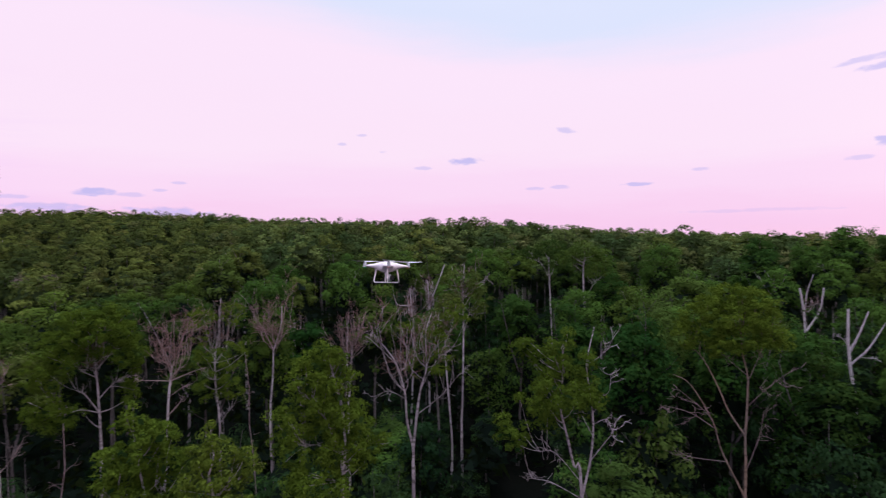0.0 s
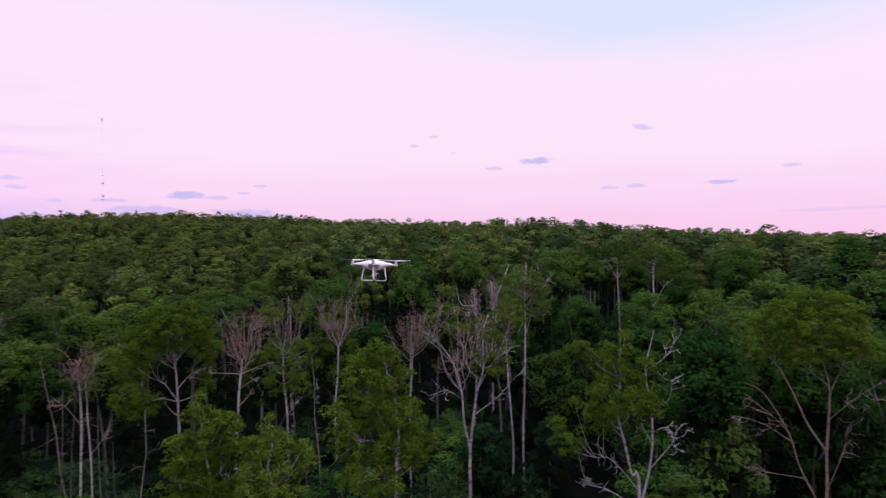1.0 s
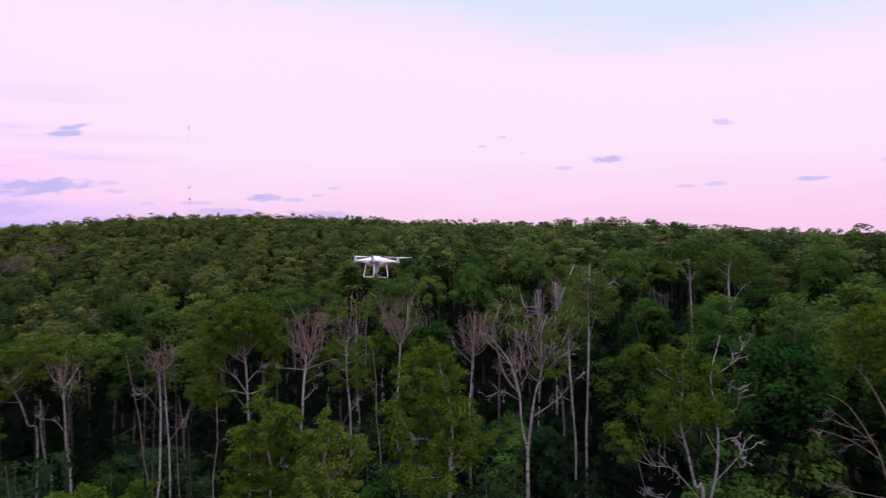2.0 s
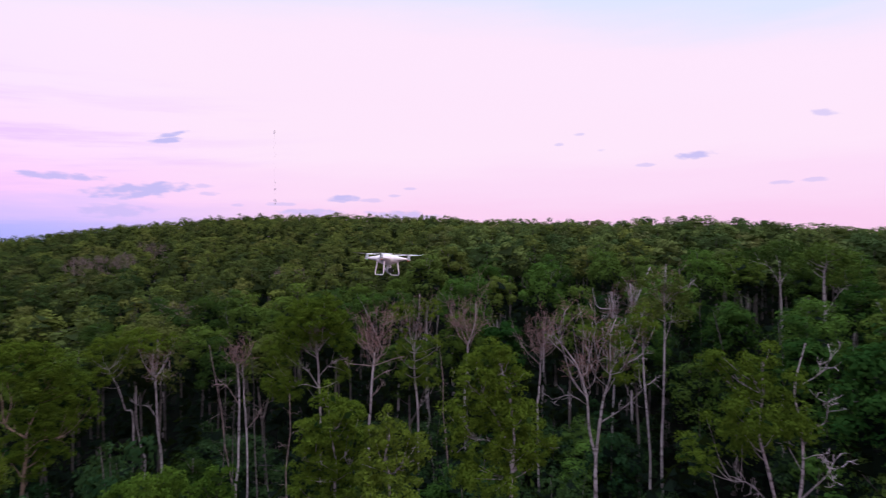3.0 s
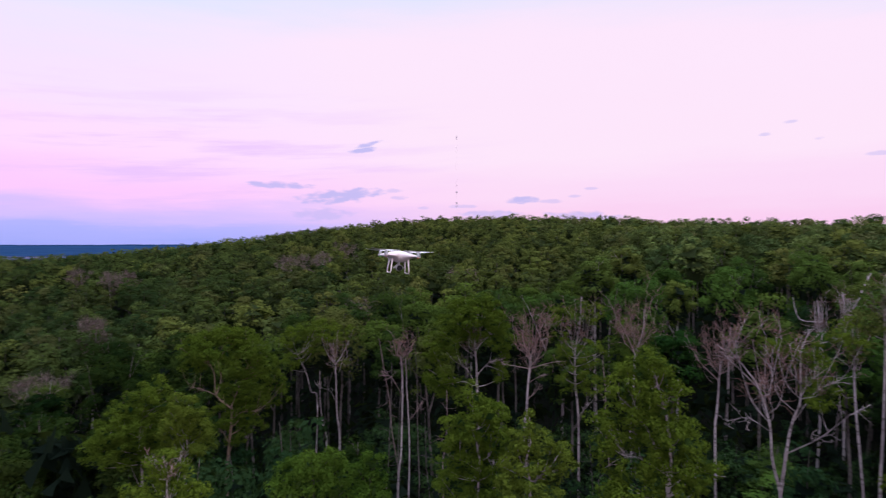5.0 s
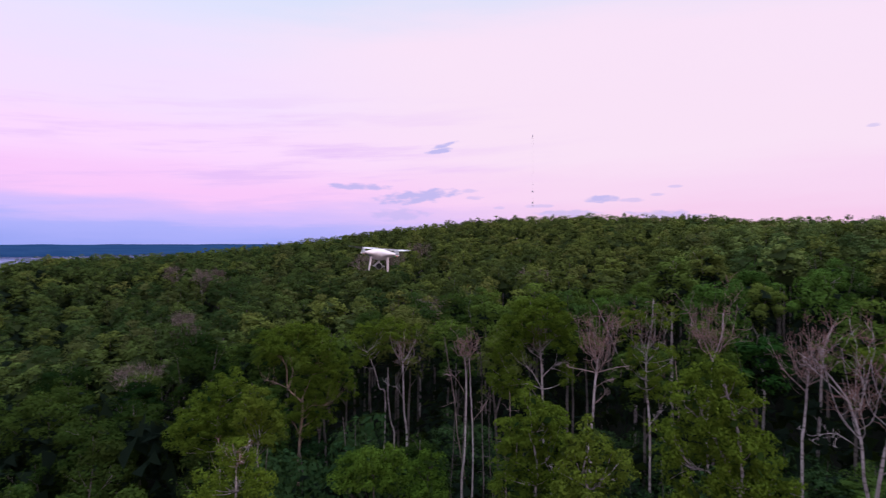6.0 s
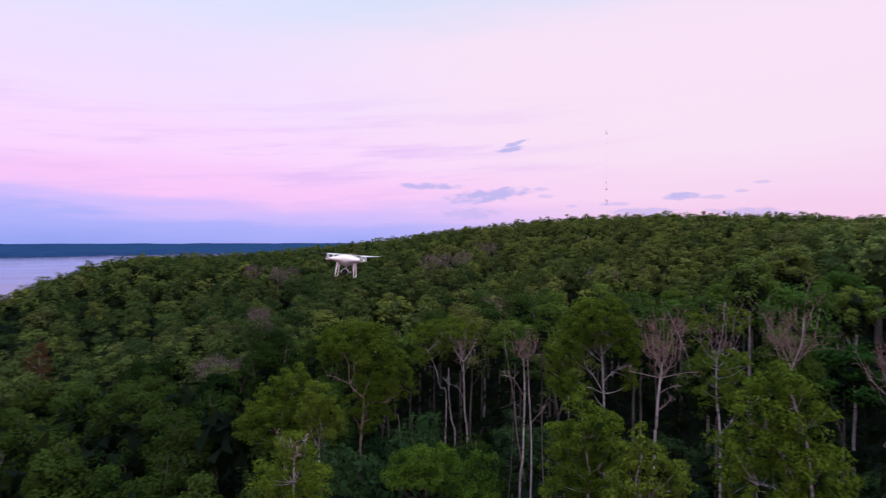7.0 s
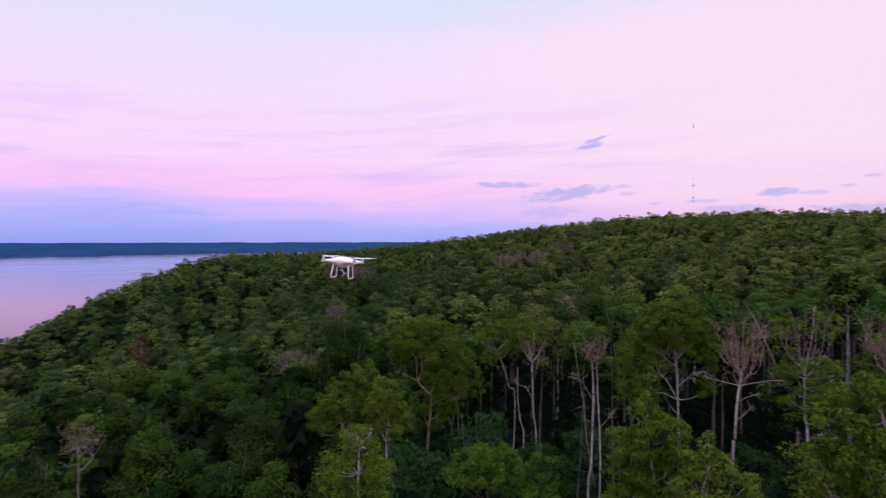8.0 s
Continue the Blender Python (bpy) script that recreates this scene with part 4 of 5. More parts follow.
standing_tree(517, -20.8, 10.7, dense=0.7, label="young aspen with pale bare twigs among its leaves",
              stems=[(0.0522, 0.0174, (0.5, 4.3), (0.5, 5.3), (0.5, 6.1))],
              limbs=[(0.0186, 0.009, (0.5, 5.3), (0.2, 5.8), (0.0, 6.2)), (0.0186, 0.009, (0.5, 5.4), (0.8, 5.8), (1.0, 6.1))],
              fans=[(0.5, 5.4, 0.6, 6.2, 6)],
              lobes=[(0.5, 6.0, 0.5, 0.4), (0.8, 5.7, 0.5, 0.4), (0.0, 5.8, 0.5, 0.4), (0.4, 5.3, 1.0, 0.5), (1.1, 5.1, 0.5, 0.5), (0.4, 4.4, 1.5, 0.6), (-0.6, 4.9, 0.9, 0.5), (1.4, 4.5, 0.8, 0.5), (0.3, 3.5, 1.7, 0.7)])
standing_tree(518, -18.3, 16.4, leaf=LEAF_BRIGHT, bark=BARK_GREY, dense=1.3, size=0.095, name="birch_tree", label="young birch with dense bright green leaves",
              stems=[(0.0464, 0.0174, (-0.1, 2.9), (-0.1, 4.1), (-0.2, 5.1))],
              lobes=[(0.7, 5.1, 0.5, 0.4), (-0.2, 5.0, 0.7, 0.5), (-0.9, 4.6, 0.7, 0.6), (0.5, 4.5, 0.9, 0.6), (-0.3, 4.2, 1.1, 0.6), (-1.3, 4.1, 0.6, 0.5), (1.0, 3.8, 0.6, 0.6)])
standing_tree(519, -16.0, 17.4, leaf=LEAF_BRIGHT, bark=BARK_GREY, dense=1.3, size=0.095, name="birch_tree", label="small young birch with dense bright green leaves",
              stems=[(0.0464, 0.0174, (-0.0, 3.2), (0.0, 4.4), (0.1, 5.1))],
              lobes=[(0.1, 5.3, 0.5, 0.4), (-0.4, 4.9, 0.5, 0.5), (0.3, 4.6, 0.6, 0.5), (-0.0, 4.1, 0.8, 0.5)])
standing_tree(520, 12.0, 28.0, bark=BARK_RED, limb_bark=DEADWOOD, label="big aspen with rust-brown split trunk and high crown",
              stems=[(0.0793, 0.0543, (0.8, 1.9), (0.8, 4.9)), (0.0543, 0.0251, (0.8, 4.9), (0.9, 6.7), (0.9, 7.8), (0.7, 8.8), (0.6, 9.9)), (0.0459, 0.0167, (0.7, 4.9), (0.1, 6.0), (-0.4, 7.2), (-1.0, 8.4), (-1.7, 9.2)), (0.0418, 0.0125, (0.5, 1.8), (-0.2, 4.0), (-0.6, 5.4), (-1.6, 7.1), (-2.4, 7.5))],
              limbs=[(0.0179, 0.009, (-0.6, 5.0), (-1.6, 5.8), (-2.8, 6.1)), (0.0179, 0.009, (-0.3, 3.6), (-1.5, 3.4), (-2.1, 3.5)), (0.0156, 0.009, (0.9, 6.1), (1.7, 7.3), (2.4, 8.0)), (0.0156, 0.009, (0.9, 3.3), (1.4, 4.9), (1.6, 6.0)), (0.0156, 0.009, (0.8, 7.8), (0.1, 8.5), (-0.1, 8.7)), (0.0179, 0.009, (0.8, 7.5), (1.3, 8.5), (1.6, 9.2)), (0.0134, 0.009, (-0.6, 5.4), (-1.0, 6.0), (-2.4, 7.2))],
              lobes=[(0.3, 11.6, 1.3, 0.6), (1.2, 11.2, 1.1, 0.6), (-0.6, 11.0, 1.1, 0.6), (-1.5, 10.5, 0.9, 0.6), (0.3, 10.6, 1.8, 0.7), (1.7, 10.3, 0.9, 0.7), (-0.9, 9.8, 1.3, 0.7), (0.7, 9.6, 1.4, 0.7), (-1.8, 9.5, 0.7, 0.5), (2.0, 9.5, 0.7, 0.6), (-0.3, 9.0, 0.9, 0.5)])
standing_tree(521, 22.8, 35.1, bark=BLEACHED, limb_bark=BLEACHED, label="broken dead birch with bleached white stubs", kind="dead",
              stems=[(0.11, 0.0771, (0.2, 3.2), (0.1, 5.0), (-0.1, 6.6), (-0.2, 8.0)), (0.0771, 0.0661, (-0.2, 8.0), (-0.2, 10.0)), (0.0661, 0.0331, (-0.1, 7.2), (0.4, 8.7), (0.8, 9.9)), (0.0606, 0.0275, (0.2, 6.5), (0.8, 7.7), (1.6, 9.3))],
              limbs=[(0.0177, 0.009, (-0.2, 7.6), (-0.5, 8.2), (-0.8, 8.3)), (0.0177, 0.009, (0.4, 7.1), (0.8, 7.1), (1.2, 7.1))])
standing_tree(522, 27.0, 45.5, bark=BLEACHED, limb_bark=BLEACHED, label="broken dead birch with two bleached white stems", kind="dead",
              stems=[(0.0937, 0.0716, (-0.6, 5.5), (-0.7, 8.2), (-1.0, 10.3)), (0.0826, 0.0551, (-0.5, 6.6), (0.3, 8.5), (0.6, 10.4)), (0.0441, 0.0165, (-0.7, 8.4), (-0.5, 10.0), (-0.1, 11.4))],
              fans=[(-0.2, 8.5, 0.7, 9.5, 6)])
standing_tree(523, -3.9, 57.0, bark=BLEACHED, limb_bark=BLEACHED, label="bleached white dead birch with splintered top", kind="dead",
              stems=[(0.0937, 0.0551, (-0.1, 4.8), (-0.0, 7.8), (-0.2, 10.3)), (0.0716, 0.0331, (0.1, 8.0), (0.9, 10.1), (1.6, 11.9))],
              fans=[(-0.1, 7.8, 0.5, 10.5, 10)])
standing_tree(524, -6.4, 58.5, bark=BLEACHED, limb_bark=BLEACHED, label="bleached dead birch with one crooked white limb", kind="dead",
              stems=[(0.0882, 0.0441, (0.8, 4.5), (0.6, 7.0), (0.4, 9.4)), (0.0386, 0.0165, (0.5, 7.6), (-0.9, 7.8), (-1.4, 9.7))],
              limbs=[(0.0177, 0.009, (0.6, 6.6), (-0.0, 7.0), (-0.9, 6.1))],
              fans=[(0.5, 7.0, 0.5, 9.5, 8)])
standing_tree(525, -0.6, 42.5, leaf=LEAF_MID, dense=0.5, size=0.17, label="tall aspen with long white trunk and thin crown",
              stems=[(0.0928, 0.029, (-0.2, -0.2), (-0.1, 2.8), (0.0, 7.3), (0.0, 10.0), (0.1, 12.7))],
              limbs=[(0.031, 0.009, (0.1, 7.5), (0.4, 8.8), (0.4, 9.1)), (0.0248, 0.009, (0.1, 10.0), (1.0, 11.0), (1.7, 11.5))],
              fans=[(0.1, 9.8, 1.0, 12.7, 5)],
              lobes=[(1.2, 10.0, 1.0, 0.9), (-0.5, 9.5, 0.9, 0.9), (1.2, 9.0, 0.7, 0.6), (0.5, 11.5, 1.0, 0.9), (-0.8, 11.5, 1.0, 0.9)])
standing_tree(526, -1.9, 41.8, leaf=LEAF_MID, dense=0.5, size=0.17, label="tall white-trunked aspen with small thin crown",
              stems=[(0.0812, 0.029, (0.4, -1.5), (0.3, 1.1), (0.0, 5.2), (-0.1, 8.4), (-0.2, 10.1))],
              fans=[(-0.0, 7.4, 0.9, 9.6, 5)],
              lobes=[(-0.2, 9.1, 0.9, 0.9), (0.5, 9.8, 0.9, 0.7), (0.3, 8.1, 0.7, 0.7)])
standing_tree(527, 8.8, 61.0, leaf=LEAF_MID, dense=0.6, size=0.19, label="very tall aspen with white trunk and wide flat crown",
              stems=[(0.0986, 0.0406, (0.2, 1.6), (0.1, 5.9), (-0.1, 11.2), (-0.1, 12.6))],
              limbs=[(0.0372, 0.0124, (-0.0, 10.1), (0.6, 11.6), (1.0, 12.6)), (0.031, 0.0093, (-0.0, 10.5), (-0.8, 11.6), (-1.5, 12.1))],
              lobes=[(-0.1, 13.2, 2.2, 1.1), (-2.2, 12.6, 1.4, 0.9), (2.0, 12.6, 1.8, 0.9), (1.0, 11.9, 1.4, 0.9)])
standing_tree(528, 10.6, 55.0, leaf=LEAF_MID, dense=0.6, size=0.19, label="very tall aspen with thick white trunk",
              stems=[(0.116, 0.0464, (0.5, 2.8), (0.5, 7.0), (0.4, 11.2), (0.6, 12.5))],
              limbs=[(0.031, 0.0093, (0.5, 8.6), (1.3, 9.9), (1.9, 10.5))],
              lobes=[(0.5, 13.1, 1.6, 1.0), (-0.9, 12.5, 1.3, 0.8), (1.9, 12.5, 1.3, 0.9), (1.6, 11.2, 1.2, 0.8)])
standing_tree(529, -33.5, 0.3, bark=BARK_GREY, limb_bark=BARK_GREY, label="dead grey aspen with crooked spreading limbs", kind="dead",
              stems=[(0.0696, 0.0406, (-0.9, -0.2), (-0.9, 1.0), (-0.9, 2.6), (-1.0, 3.5)), (0.058, 0.029, (-0.9, 1.9), (-0.3, 2.4), (-0.3, 2.8), (-0.6, 3.2), (-1.5, 3.1)), (0.0348, 0.0145, (-0.3, 2.6), (0.2, 3.2), (0.4, 3.7))],
              limbs=[(0.0248, 0.009, (-1.0, 3.4), (-1.2, 3.8), (-1.7, 4.0)), (0.0186, 0.009, (-0.9, 2.2), (-1.4, 2.3), (-1.7, 2.6))],
              fans=[(-0.7, 3.0, 1.2, 4.4, 9)])

# slender dead stems between them: x, y, height of the top
for i, (x, y, top) in enumerate([(-20.2, 26.5, 5.8), (-24.6, 29.3, 7.4), (-26.8, 29.6, 7.0), (-27.3, 31.3, 7.6),
                                 (-25.6, 26.6, 6.4), (-22.6, 28.2, 3.6), (-13.6, 36.2, 7.2), (-12.4, 31.0, 2.4)]):
    TAKEN.append((x, y, 1.6))
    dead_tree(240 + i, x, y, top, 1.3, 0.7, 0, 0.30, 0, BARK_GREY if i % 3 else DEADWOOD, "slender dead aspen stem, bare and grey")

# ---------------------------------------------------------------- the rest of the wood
# ends of sight lines from MIDDLE; trees between are lowered to keep these in view
SIGHT_LINES = [(-24.0, 26.8), (-17.1, 30.0), (-16.2, 35.8), (-13.8, 39.8), (-8.2, 38.5), (-3.1, 29.0), (-0.6, 42.5), (-1.9, 41.8), (-20.5, 30.7), (-32.8, 19.8), (-34.2, 29.9), (-33.5, 0.3), (-27.3, 31.3),
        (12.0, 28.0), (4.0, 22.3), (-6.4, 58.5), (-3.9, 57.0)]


def clear_of(x, y, spots, gap):
    return all((x - a) ** 2 + (y - b) ** 2 > gap * gap for a, b in spots)


def free(x, y, more=0.0):
    return all((x - a) ** 2 + (y - b) ** 2 > (room + more) ** 2 for a, b, room in TAKEN)


def on_sight_line(x, y):
    for a, b in SIGHT_LINES:
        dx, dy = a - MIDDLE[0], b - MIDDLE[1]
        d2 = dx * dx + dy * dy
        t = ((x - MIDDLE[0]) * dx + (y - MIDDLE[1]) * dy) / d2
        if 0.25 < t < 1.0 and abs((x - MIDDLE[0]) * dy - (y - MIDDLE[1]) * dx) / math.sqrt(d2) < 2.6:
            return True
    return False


def scatter(rng, low, high, spacing, first=-58, last=122):
    """Places in a ring of the wood, about spacing apart."""
    spots, cells = [], {}
    tries = int((high * high - low * low) * math.radians(last - first) / 2 / (spacing * spacing) * 5)
    for _ in range(tries):
        r, b = math.sqrt(rng.uniform(low * low, high * high)), math.radians(rng.uniform(first, last))
        x, y = MIDDLE[0] - r * math.sin(b), MIDDLE[1] + r * math.cos(b)
        if inland(x, y) < -45:
            continue
        key = (int(x // spacing), int(y // spacing))
        near = [p for i in (-1, 0, 1) for j in (-1, 0, 1) for p in cells.get((key[0] + i, key[1] + j), ())]
        if clear_of(x, y, near, spacing):
            cells.setdefault(key, []).append((x, y))
            spots.append((x, y))
    return spots


def slope_top(x, y):
    """Tree tops follow the fitted rolls of the land, and sink over the bluff."""
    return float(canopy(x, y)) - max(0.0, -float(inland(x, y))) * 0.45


def bearing_of(x, y):
    return math.degrees(math.atan2(-(x - MIDDLE[0]), y - MIDDLE[1]))


rng = np.random.default_rng(7)


def lumps(r, high, wide, base, many, per, size, reach=1.25, rough=0.22):
    """Leaves of a full crown: rounded masses over a dome, dense on their upper shells, ragged below."""
    k = np.arange(many) + 0.5
    z = 1 - reach * k / many
    a = k * 2.39996 + r.uniform(0, 6.28)
    flat = np.sqrt(np.clip(1 - z * z, 0, 1))
    push = r.uniform(0.60, 1.05, many)[:, None]
    half = high * (1 - base) / 2
    c = np.stack([flat * np.cos(a), flat * np.sin(a), z], -1) * push * (wide * 0.72, wide * 0.72, half * 0.85) + r.normal(0, 0.07 * wide, (many, 3)) + (0, 0, high - half)
    s = wide * r.uniform(0.26, 0.46, many)
    return shells(r, c, s, per, size, rough=rough)


def model_tree(seed, wide, base, limbs, many, per, size, bark=BARK_GREY, leaf=LEAF):
    """Trunk, branchwork and crown of one tree, built once and used for many."""
    r = np.random.default_rng(seed)
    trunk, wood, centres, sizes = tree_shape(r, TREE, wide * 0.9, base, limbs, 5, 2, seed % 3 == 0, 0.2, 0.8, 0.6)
    crown = Soup()
    crown.add(*lumps(r, TREE, wide, base, many, per, size))
    crown.add(*leaves(r, centres, sizes, per // 12, size * 0.8, False, 0.7, 0.4, 0.5))
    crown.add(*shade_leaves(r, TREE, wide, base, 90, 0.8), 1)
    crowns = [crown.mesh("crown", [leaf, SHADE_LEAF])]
    for other in (LEAF_DARKENED, LEAF_LIGHTENED):
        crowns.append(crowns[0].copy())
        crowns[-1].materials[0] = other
    return trunk.mesh("trunk", [bark], True), Soup.joined(wood).mesh("branchwork", [bark], True), crowns


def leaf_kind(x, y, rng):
    """Leaf copy by bearing: darkened towards the lake, lightened opposite, as painted light."""
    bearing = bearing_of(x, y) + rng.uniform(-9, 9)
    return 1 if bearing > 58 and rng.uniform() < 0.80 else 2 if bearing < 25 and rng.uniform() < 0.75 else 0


PLANTED = []


def plant(meshes, x, y, top, turn, wide, kind=None):
    PLANTED.append((x, y))
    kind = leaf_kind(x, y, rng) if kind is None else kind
    label = ("aspen with pale trunk and rounded green crown", "aspen with grey trunk and rounded crown in darkened green", "aspen with pale trunk and fresh light green crown")[kind]
    floor = float(ground(x, y)) - 0.1
    root = new("dark_leaved_aspen_tree" if kind == 1 else "aspen_tree")
    root.empty_display_size = 0.3
    s = (top - floor) / TREE
    w = wide * (0.5 + 0.5 * s)
    root.matrix_basis = Matrix.LocRotScale((x, y, floor), Euler((0, 0, turn)), (w, w, s))
    tagged(root, label, "tree", "aspens of the wood")
    for name, me in zip(("trunk", "branchwork", "crown"), (*meshes[:2], meshes[2][kind])):
        ob = hang(name, me, root)
        if name == "branchwork":
            tagged(ob, kind="stuff")
    return root


close_models = [model_tree(300 + k, rng.uniform(2.2, 2.8), rng.uniform(0.34, 0.48), 10, 22, 230, 0.18) for k in range(7)]
mid_models = [model_tree(330 + k, rng.uniform(2.2, 2.9), rng.uniform(0.46, 0.58), 6, 18, 200, 0.195, leaf=LEAF_MID) for k in range(8)]
tall_models = [model_tree(350 + k, rng.uniform(2.0, 2.5), rng.uniform(0.66, 0.72), 6, 13, 200, 0.195, BARK, LEAF_MID) for k in range(4)]

for x, y in scatter(rng, 19, 44, 4.6):
    r = math.hypot(x - MIDDLE[0], y - MIDDLE[1])
    if not free(x, y, 0.6):
        continue
    bearing = bearing_of(x, y)
    if -5 < bearing < 0 and 22 < r < 44:               # a wedge of the view kept bare to look dark
        continue
    stand_open = 14 < bearing < 58 and r < 43          # thinner wood among the dead stems
    top, low = slope_top(x, y) + rng.uniform(-3.0, 0.4), (r < 30 and bearing < 58) or r < 24 or on_sight_line(x, y) or stand_open
    if stand_open and rng.uniform() < 0.25:
        continue
    if low:
        top -= rng.uniform(3.5, 6.5) if stand_open and r > 30 else rng.uniform(4.5, 8.0)
    # lowered trees take the darkened leaves, so the gaps below stay dark
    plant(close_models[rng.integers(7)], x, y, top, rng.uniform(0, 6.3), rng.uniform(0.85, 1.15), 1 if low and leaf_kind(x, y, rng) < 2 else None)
for x, y in scatter(rng, 18, 46, 3.4, 55, 112):        # closed wood towards the lake
    if not free(x, y, 0.2) or not clear_of(x, y, PLANTED, 3.1):
        continue
    top = slope_top(x, y) - rng.uniform(0.6, 3.4) - (2.5 if on_sight_line(x, y) else 0)
    plant(close_models[rng.integers(7)], x, y, top, rng.uniform(0, 6.3), rng.uniform(0.8, 1.05))
for x, y in scatter(rng, 44, 76, 4.9):
    if not free(x, y, 0.6):
        continue
    top = slope_top(x, y) + rng.uniform(-3.4, 1.0)
    tall = bearing_of(x, y) < 40 and rng.uniform() < 0.22
    if on_sight_line(x, y):
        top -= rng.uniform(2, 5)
    plant(tall_models[rng.integers(4)] if tall else mid_models[rng.integers(8)], x, y, top + 0.8 * tall, rng.uniform(0, 6.3), rng.uniform(0.88, 1.2))


def young_model(seed):
    r = np.random.default_rng(seed)
    wide, base = r.uniform(1.9, 2.5), 0.22
    trunk, wood, centres, sizes = tree_shape(r, 10.0, wide, base, 6, 5, 1, False, 0.1, 0.8, 0.6)
    crown = Soup()
    crown.add(*lumps(r, 10.0, wide, base, 22, 105, 0.16, 1.6))
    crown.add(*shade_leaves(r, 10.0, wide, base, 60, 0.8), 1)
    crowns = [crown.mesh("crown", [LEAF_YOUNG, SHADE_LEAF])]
    crowns.append(crowns[0].copy())
    crowns[1].materials[0] = LEAF_LIGHTENED
    return trunk.mesh("trunk", [BARK_GREY], True), crowns


young_models = [young_model(360 + k) for k in range(5)]


def dark_wedge(x, y):
    """A wedge of the view from MIDDLE, under the tall trees, kept almost bare so that it looks dark."""
    return -6.5 < bearing_of(x, y) < 0.5 and math.hypot(x - MIDDLE[0], y - MIDDLE[1]) < 46


def sapling(x, y, top, fresh):
    floor = float(ground(x, y)) - 0.1
    root = new("aspen_sapling")
    high = max(0.4, (top - floor) / 10.0)
    w = rng.uniform(0.85, 1.2) * (0.4 + 0.6 * min(1.2, high))
    root.matrix_basis = Matrix.LocRotScale((x, y, floor), Euler((0, 0, rng.uniform(0, 6.28))), (w, w, high))
    tagged(root, "young tree, leafy fresh green down to its base" if fresh else "young aspen, leafy down to its base, darkened green", "tree", "young aspens of the wood")
    stem, crowns = young_models[rng.integers(5)]
    hang("trunk", stem, root)
    hang("crown", crowns[1 if fresh else 0], root)


for x, y in scatter(rng, 30, 74, 5.6, -50, 10) + scatter(rng, 26, 60, 6.0, -46, 8):
    if free(x, y) and not on_sight_line(x, y) and not dark_wedge(x, y):
        sapling(x, y, float(ground(x, y)) + rng.uniform(9.5, 15), rng.uniform() < 0.5)
for x, y in scatter(rng, 20, 34, 3.8, -38, -17):
    if free(x, y):
        sapling(x, y, 14.4 - rng.uniform(0.36, 0.46) * math.hypot(x - MIDDLE[0], y - MIDDLE[1]), True)
# low growth under the open stand of dead trees, topped to stay below the camera's sight lines
for x, y in scatter(rng, 24, 52, 3.7, 2, 66) + scatter(rng, 46, 60, 4.5, -8, 20):
    r, bearing = math.hypot(x - MIDDLE[0], y - MIDDLE[1]), bearing_of(x, y)
    bare_floor = 38 < bearing < 49 and r < 36 or 3 < bearing < 8.5 and r < 34 or dark_wedge(x, y)
    if clear_of(x, y, [t[:2] for t in TAKEN], 1.5) and not bare_floor:
        sapling(x, y, 14.4 - rng.uniform(0.29, 0.44) * r, False)


def woods(name, spots, wides, many, per, size, label, rng, reach, trunks=True, inner=24, rough=0.36):
    """Farther wood, too many trees to count: trunks and crowns in one mesh."""
    soup = Soup()
    shapes = []
    for k in range(12):
        wide, base = rng.uniform(*wides), rng.uniform(0.54, 0.66)
        f = np.linspace(0, 0.92, 4)
        tv, tt = tube(np.stack([0 * f, 0 * f, TREE * f], -1), 0.17 * (1 - 0.75 * f), 3)
        lv, lt = lumps(rng, TREE, wide, base, many, per, size, reach, rough)
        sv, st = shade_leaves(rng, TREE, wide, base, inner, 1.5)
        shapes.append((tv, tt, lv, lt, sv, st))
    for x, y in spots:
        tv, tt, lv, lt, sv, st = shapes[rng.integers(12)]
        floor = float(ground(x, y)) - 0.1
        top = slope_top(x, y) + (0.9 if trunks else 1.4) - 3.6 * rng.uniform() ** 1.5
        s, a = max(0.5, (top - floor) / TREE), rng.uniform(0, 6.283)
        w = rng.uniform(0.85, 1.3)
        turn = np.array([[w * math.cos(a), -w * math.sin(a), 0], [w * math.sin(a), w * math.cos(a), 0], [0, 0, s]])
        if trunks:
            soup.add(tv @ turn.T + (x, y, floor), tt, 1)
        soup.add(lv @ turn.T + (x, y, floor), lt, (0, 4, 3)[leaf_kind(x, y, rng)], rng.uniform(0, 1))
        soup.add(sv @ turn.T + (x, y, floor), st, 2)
    ob = new(name, soup.mesh(name, [LEAF_FAR, BARK_GREY, SHADE_FAR, FAR_LIGHTENED, FAR_DARKENED]))
    tagged(ob, label, "woods", kind="stuff")


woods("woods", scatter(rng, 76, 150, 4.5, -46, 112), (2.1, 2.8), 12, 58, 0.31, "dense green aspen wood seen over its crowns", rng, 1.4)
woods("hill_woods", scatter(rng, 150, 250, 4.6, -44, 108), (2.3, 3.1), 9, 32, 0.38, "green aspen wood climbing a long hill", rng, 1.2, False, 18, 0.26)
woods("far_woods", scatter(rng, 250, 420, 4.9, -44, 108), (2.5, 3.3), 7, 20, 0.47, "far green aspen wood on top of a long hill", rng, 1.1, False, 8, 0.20)


